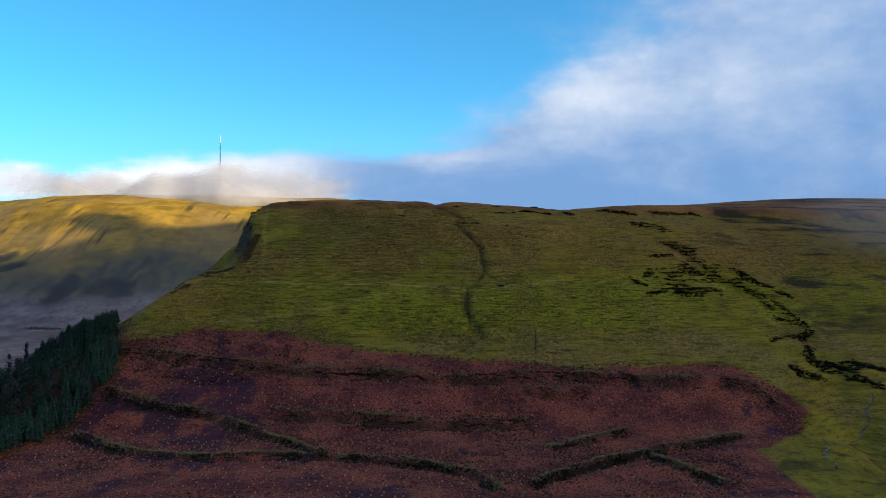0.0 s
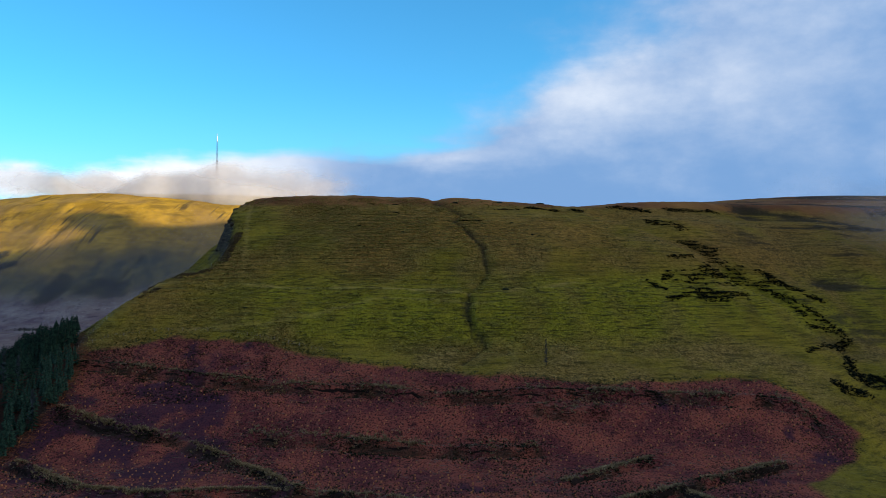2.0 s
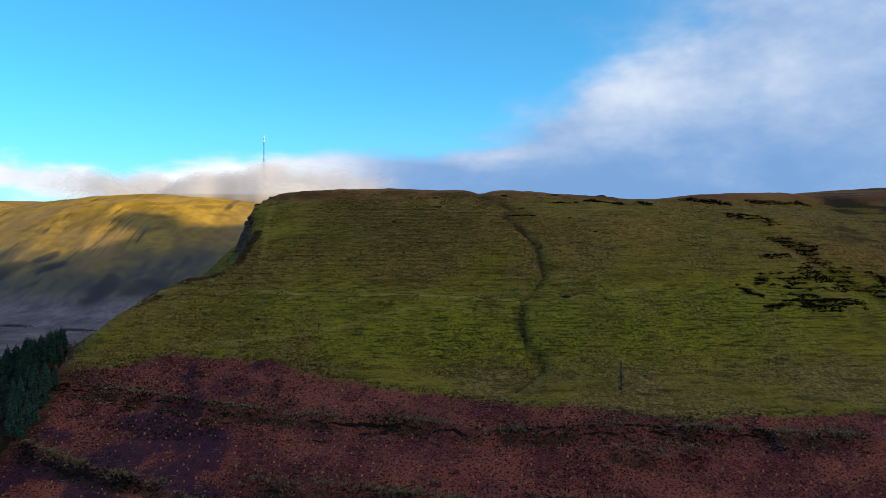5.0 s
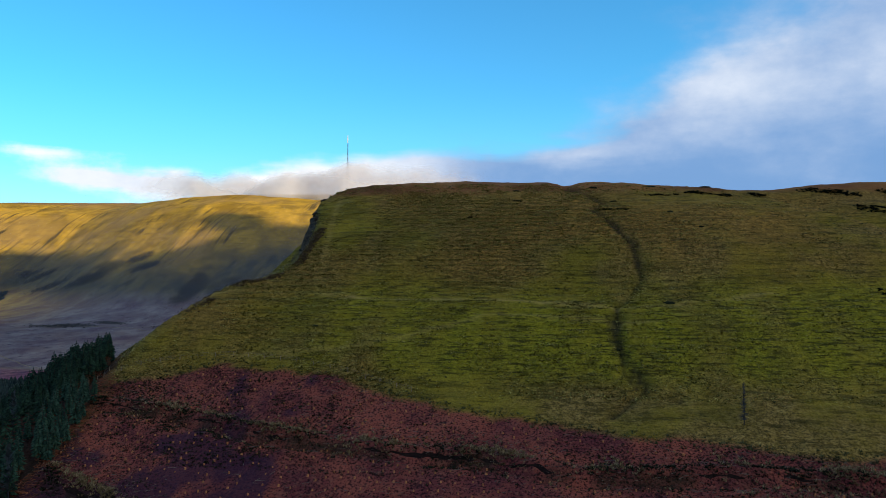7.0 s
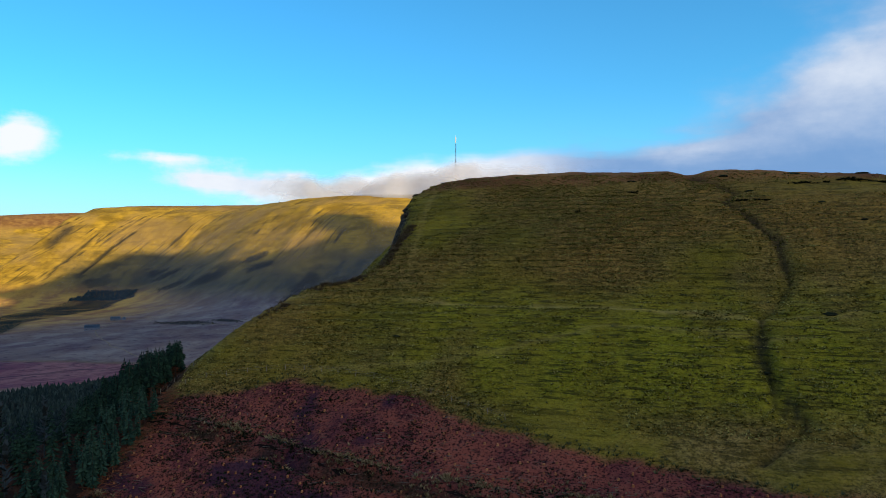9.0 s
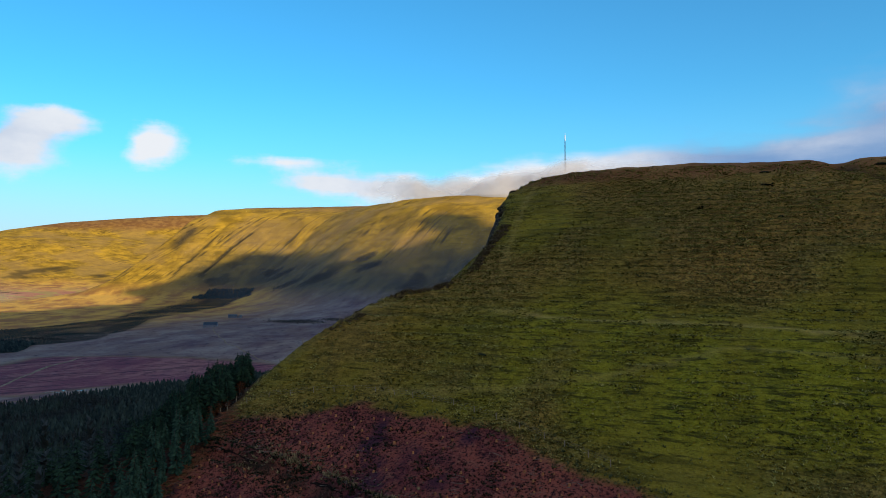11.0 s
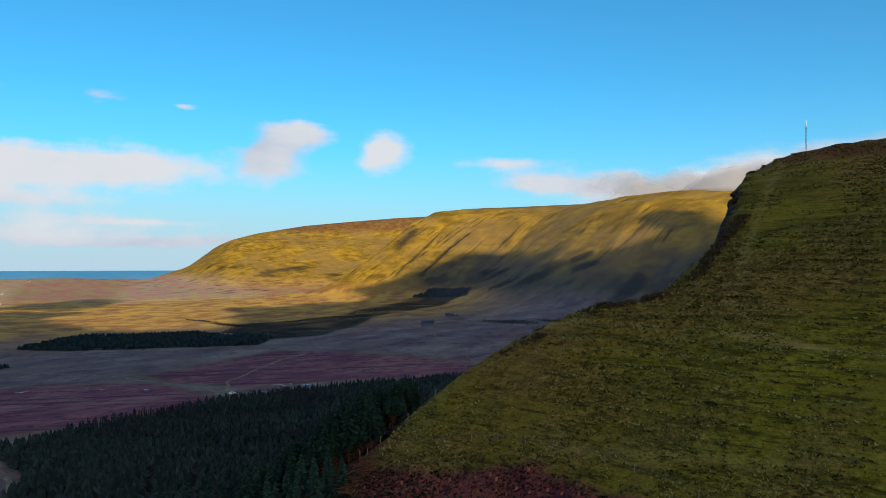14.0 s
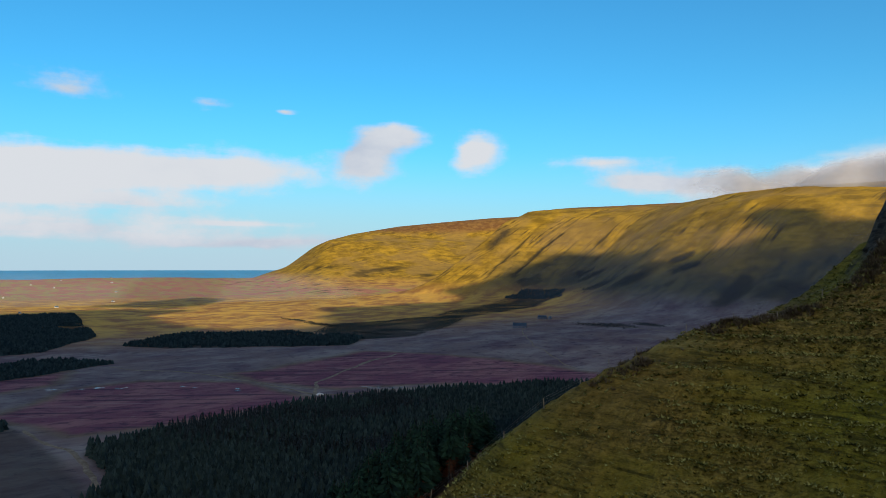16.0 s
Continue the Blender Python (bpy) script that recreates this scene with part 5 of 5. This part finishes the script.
STROKES = [(95, 322, 106, 314, 1.4), (84, 300, 94, 303, 0.7), (77, 285, 82, 292, 0.9), (82, 292, 92, 295, 0.9), (97, 298, 111, 304, 2.2), (83, 287, 93, 286, 0.7), (72, 284, 76, 278, 0.8), (75, 270, 88, 279, 0.9),
           (87, 274, 96, 274, 1.6), (96, 287, 103, 290, 0.9), (120, 306, 128, 297, 1.5), (113, 301, 126, 287, 1.2), (122, 289, 124, 281, 0.9), (91, 341, 101, 331, 0.8), (76, 360, 92, 355, 0.9), (36, 346, 50, 347, 0.6),
           (59, 351, 62, 352, 0.8), (101, 361, 130, 372, 0.6), (124, 274, 128, 273, 0.9), (111, 251, 122, 260, 0.7), (123, 261, 131, 267, 0.9), (110, 231, 116, 232, 1.9), (122, 245, 130, 240, 2.4), (132, 242, 144, 242, 1.5),
           (128, 232, 132, 228, 1.3), (132, 292, 137, 293, 0.9), (98, 301, 104, 310, 0.8), (88, 290, 100, 296, 1.7), (84, 281, 92, 281, 1.2), (92, 276, 101, 279, 1.9), (102, 314, 110, 304, 1.1), (110, 304, 118, 299, 0.8), (118, 299, 124, 288, 0.9), (124, 288, 129, 280, 0.7), (129, 280, 133, 269, 1.0), (126, 256, 123, 248, 1.3), (7, 324, 15, 323.5, 0.6), (23, 341, 33, 344, 0.5), (-22, 334.5, -17.5, 334.5, 0.5), (-33, 320, -30, 320.5, 0.5), (88, 341, 98, 329, 0.9)]


def shrub_line(x, y, r):
    best = np.full(x.shape, -9.0)
    for ax, ay, bx, by, wide in STROKES:
        d, t = to_line(x, y, [(ax, ay), (bx, by)])
        best = np.maximum(best, 1.2 - d / (wide * 1.7))
    return best + 1.2 * fbm(x, y, 5, 4, 174) > r.uniform(0.0, 0.9, x.shape)


rows = strew(170000, (-35, 165, 176, 376), shrub_line, 0.25, 1.0, 4, 62, 0.6)
scatter("heather_bank", *pairs([tuft_shape(12, k + 41, 0.9, 0.22) for k in range(4)]), rows, M_HEATHER, "black-green heather and gorse on the gully sides", "heather")
rows = strew(26000, (-114, -76, 262, 312), lambda x, y, r: (np.abs(np.interp(y, CREST_Y, CREST_X) - x + 0.5) < 4.5) & (fbm(x, y, 7, 3, 175) > r.uniform(-0.15, 0.5, x.shape)), 0.3, 0.9, 4, 63, 0.85)
scatter("bracken_edge", *pairs([tuft_shape(9, k + 51, 0.7, 0.12) for k in range(4)]), rows, M_BRACKEN, "brown bracken and rushes along the nose of the hill", "bracken")


def boulder(name, x, y, size, tall, seed, label, sink=0.35, flatten=1.0):
    """A weathered outcrop: a lump broken into ledges."""
    bm = bmesh.new()
    bmesh.ops.create_icosphere(bm, subdivisions=3, radius=1.0)
    for v in bm.verts:
        p = v.co * 1.7 + Vector((seed * 3.1, seed * 1.7, 0))
        r = 1 + 0.35 * noise.noise(p) + 0.18 * noise.noise(p * 2.7) + 0.08 * noise.noise(p * 6)
        v.co *= r
        v.co.z = v.co.z * 0.75 + 0.25 * round(v.co.z * 4) / 4
        v.co = Vector((v.co.x * size, v.co.y * size * flatten, v.co.z * tall))
    me = bpy.data.meshes.new(name)
    bm.to_mesh(me)
    bm.free()
    me.materials.append(M_ROCK)
    ob = new(name, me)
    ob.matrix_basis = pose(x, y, ground_at(x, y) + tall * (0.5 - sink), 0, 0, seed * 47 % 30 - 15)
    return tagged(ob, label, "rock", "rock outcrops on the hill")


for k, (x, y, s, h) in enumerate([(-86.5, 324, 1.7, 1.6), (-89, 331, 2.2, 2.0), (-92, 336, 2.0, 2.2), (-90, 342, 2.2, 1.8), (-89, 348, 1.8, 1.4), (-86, 318, 1.3, 0.9), (-94, 331, 1.6, 1.6), (-88, 352, 1.4, 1.0)]):
    boulder("rock_outcrop", x + 2.4, y, s * 0.6, h * 0.45, k + 1, "dark broken crag on the edge of the hill nose", 0.55, 0.9)
for k, (x, y, s, h) in enumerate([(-20, 345, 1.7, 0.55), (-31, 326, 1.1, 0.45), (-33.5, 327, 0.7, 0.4), (-15, 312, 0.9, 0.35), (-17, 311, 0.7, 0.3), (12, 333, 1.4, 0.6), (28, 322, 1.1, 0.5), (35, 310, 0.9, 0.5), (-5, 280, 1.0, 0.35), (21, 271, 1.7, 0.6),
                                   (-62, 260, 1.3, 0.4), (8, 255, 1.0, 0.4), (25, 352, 2.6, 0.6), (44, 357, 2.4, 0.6), (6, 347, 1.8, 0.6)]):
    boulder("peat_ledge", x, y, s * 0.8, h * 0.7, k + 20, "dark peat ledge breaking through the grass", 0.42, 0.3).data.materials[0] = M_HEATHER

# ---------------------------------------------------------------- fences
def fence(points, gap, label, tall=1.05):
    thing = tagged(new("wire_fence"), label, "fence", "hill fences")
    thing.location = (points[0][0], points[0][1], ground_at(*points[0]))
    base = Vector(thing.location)
    post = mesh_from("post", *tube([(0, 0, -0.4), (0, 0, tall), (0, 0, tall + 0.03)], [0.06, 0.055, 0.03], 6), M_POST)
    tops = []
    for (ax, ay), (bx, by) in zip(points, points[1:]):
        n = max(1, round(math.hypot(bx - ax, by - ay) / gap))
        for k in range(n):
            x, y = ax + (bx - ax) * k / n + rng.normal(0, 0.12), ay + (by - ay) * k / n + rng.normal(0, 0.12)
            z = ground_at(x, y)
            p = new("post", post)
            p.parent = thing
            p.matrix_basis = pose(x - base.x, y - base.y, z - base.z, rng.normal(0, 4), rng.normal(0, 4), rng.uniform(0, 90))
            tops.append(Vector((x, y, z)) - base)
    for level in (0.45, 0.8, 1.08):
        curve = bpy.data.curves.new("wire", "CURVE")
        curve.dimensions, curve.bevel_depth, curve.bevel_resolution = "3D", 0.008, 0
        s = curve.splines.new("POLY")
        s.points.add(len(tops) - 1)
        for q, p in zip(s.points, tops):
            q.co = (p.x, p.y, p.z + level, 1)
        curve.materials.append(M_WIRE)
        wire = new("wire", curve)
        wire.parent = thing
    return thing


fence([(-79, 300), (-80, 294), (-81.5, 289), (-84, 283), (-88, 280), (-92, 275.5), (-96, 271), (-99, 264), (-103, 255), (-107, 247), (-108, 240)], 4.6, "leaning grey wooden posts along the hill edge")
fence([(-106, 243.5), (-99, 246.5), (-90, 248.5), (-78, 250), (-62, 248.5), (-45, 243.5), (-30, 238.5)], 4.2, "short grey posts beside the felled slope", 0.95)

# ---------------------------------------------------------------- valley buildings, pools and the mast
def box(bm, x0, y0, z0, x1, y1, z1):
    v = [bm.verts.new(p) for p in ((x0, y0, z0), (x1, y0, z0), (x1, y1, z0), (x0, y1, z0), (x0, y0, z1), (x1, y0, z1), (x1, y1, z1), (x0, y1, z1))]
    for q in ((0, 3, 2, 1), (4, 5, 6, 7), (0, 1, 5, 4), (1, 2, 6, 5), (2, 3, 7, 6), (3, 0, 4, 7)):
        bm.faces.new([v[i] for i in q])


def cottage(x, y, turn, long, deep, tall, label, group, wall=M_WHITE):
    house = tagged(new("cottage"), label, "house", group)
    house.matrix_basis = pose(x, y, ground_at(x, y), 0, 0, turn)
    a, d, ridge = long / 2, deep / 2, tall + deep * 0.42
    bm = bmesh.new()
    box(bm, -a, -d, -1.5, a, d, tall)
    for s in (-1, 1):
        v = [bm.verts.new(p) for p in ((s * a, -d, tall), (s * a, d, tall), (s * a, 0, ridge))]
        bm.faces.new(v)
    part("wall", bm, wall, house)
    bm = bmesh.new()
    for s in (-1, 1):
        lo = [bm.verts.new((e * (a + 0.3), s * (d + 0.35), tall - 0.1)) for e in (-1, 1)]
        hi = [bm.verts.new((e * (a + 0.3), 0, ridge + 0.12)) for e in (1, -1)]
        bm.faces.new(lo + hi)
    bmesh.ops.solidify(bm, geom=bm.faces[:], thickness=0.14)
    roof = part("roof", bm, M_SLATE, house, "blue-grey slate roof")
    for e in (-1, 1):
        bm = bmesh.new()
        box(bm, e * (a - 0.9) - 0.4, -0.4, ridge - 0.6, e * (a - 0.9) + 0.4, 0.4, ridge + 1.0)
        part("chimney", bm, wall, roof)
    for k in (-0.32, 0.32):
        bm = bmesh.new()
        box(bm, k * long - 0.6, -d - 0.04, 1.0, k * long + 0.6, -d + 0.06, 2.2)
        part("window", bm, M_DOOR, house)
    bm = bmesh.new()
    box(bm, -0.5, -d - 0.05, 0.0, 0.5, -d + 0.06, 2.05)
    part("door", bm, M_DOOR, house)
    return house


cottage(-1105, 1339, 25, 18, 9, 3.6, "pale grey farmhouse with a blue-grey roof in the valley", "valley farms", M_STONE)
cottage(-1090, 1345, -60, 12, 6, 3.2, "low outbuilding beside the valley farmhouse", "valley farms", M_STONE)
cottage(-1000, 1166, 35, 24, 12, 4.2, "blue-roofed barn in the valley", "valley farms", M_STONE)
for x, y, t in ((-2260, 575, 10), (-2530, 720, 60), (-2805, 959, 30), (-3250, 690, -20), (-3720, 960, 15), (-3450, 1150, 40), (-3900, 900, 5), (-3880, 1250, 70), (-3620, 560, 20), (-4050, 640, 33), (-4150, 1080, 12), (-3990, 1420, 50), (-4190, 1330, 20)):
    cottage(x, y, t, 9.5, 6, 3.0, "small white house on the coastal plain", "coastal houses")


def pool(x, y, long, wide, turn, label):
    v, f = [], []
    r = np.random.default_rng(int(abs(x)))
    z = float(np.max(land(np.array([x, x - 2, x + 2]), np.array([y, y - 2, y + 2])))) + 0.12
    for k in range(18):
        a = 6.2832 * k / 18
        s = r.uniform(0.75, 1.15)
        v.append((long * s * math.cos(a), wide * s * math.sin(a), 0.0))
    v += [(p[0] * 1.06, p[1] * 1.06, -0.9) for p in v]
    f = [tuple(range(18))] + [(k, k + 18, (k + 1) % 18 + 18, (k + 1) % 18) for k in range(18)]
    ob = new("pool", mesh_from("pool", v, f, M_POOL))
    ob.matrix_basis = pose(x, y, z, 0, 0, turn)
    tagged(ob, label, "pool", "bog pools")


for cx_, cy_, count in ((-908, 373, 4), (-893, 408, 5), (-872, 430, 4), (-773, 527, 3), (-690, 627, 5), (-670, 650, 4), (-1148, 677, 4), (-830, 500, 2)):
    for k in range(count):
        pool(cx_ + rng.normal(0, 9), cy_ + rng.normal(0, 9), rng.uniform(1.2, 4.0), rng.uniform(0.6, 1.3), 55, "still peat pool reflecting the sky")
boulder("stone_heap", -681, 565, 4.0, 1.6, 71, "pale stone heap beside the track junction", 0.4).data.materials[0] = M_WHITE
BROOK = [(128, 222), (117, 206), (110, 199), (106, 194), (98, 186), (93, 181), (88, 172), (86, 160)]
v, f = [], []
steps = [(np.interp(t, range(len(BROOK)), [p[0] for p in BROOK]) + 0.8 * math.sin(t * 9), np.interp(t, range(len(BROOK)), [p[1] for p in BROOK])) for t in np.linspace(0, len(BROOK) - 1, 60)]
for i, (x, y) in enumerate(steps):
    wide_ = 0.06 + 0.22 * math.sin(i * 1.9) ** 4
    for e in (-1, 1):
        v.append((x + e * wide_, y - e * 0.1, ground_at(x, y) + 0.10))
    if i:
        f.append((2 * i - 2, 2 * i - 1, 2 * i + 1, 2 * i))
tagged(new("stream", mesh_from("stream", v, f, M_POOL)), "small hill stream running down the gully", "stream", kind="structure")


def mast(x, y, top, shroud):
    thing = tagged(new("transmitter_mast"), "tall slender lattice transmitter mast with a white top", "mast")
    z = ground_at(x, y)
    tall = top - z
    thing.matrix_basis = pose(x, y, z)
    half = 2.3
    for sx_, sy_ in ((-1, -1), (1, -1), (1, 1), (-1, 1)):
        v, f = tube([(sx_ * half, sy_ * half, 0), (sx_ * half, sy_ * half, tall - shroud)], [0.45, 0.40], 6)
        o = new("leg", mesh_from("leg", v, f, M_STEEL))
        o.parent = thing
    steps = int((tall - shroud) / 9)
    bm = bmesh.new()
    for k in range(steps):
        z0, z1 = k * 9.0, k * 9.0 + 9.0
        box(bm, -half, -half, z0 - 0.2, half, -half + 0.35, z0 + 0.2)
        box(bm, -half, half - 0.35, z0 - 0.2, half, half, z0 + 0.2)
        for s in (-1, 1):
            a = [bm.verts.new(p) for p in ((-half * s, -half, z0), (-half * s + 0.5, -half, z0), (half * s, -half, z1), (half * s - 0.5, -half, z1))]
            bm.faces.new(a)
    part("lattice", bm, M_STEEL, thing)
    v, f = tube([(0, 0, tall - shroud), (0, 0, tall - shroud * 0.25), (0, 0, tall - shroud * 0.25), (0, 0, tall)], [3.0, 3.0, 1.4, 1.2], 10)
    o = tagged(new("antenna_shroud", mesh_from("antenna_shroud", v, f, M_MASTWHITE, True)), "white cylindrical antenna cover")
    o.parent = thing


mast(-1329, 4404, 896, 45)
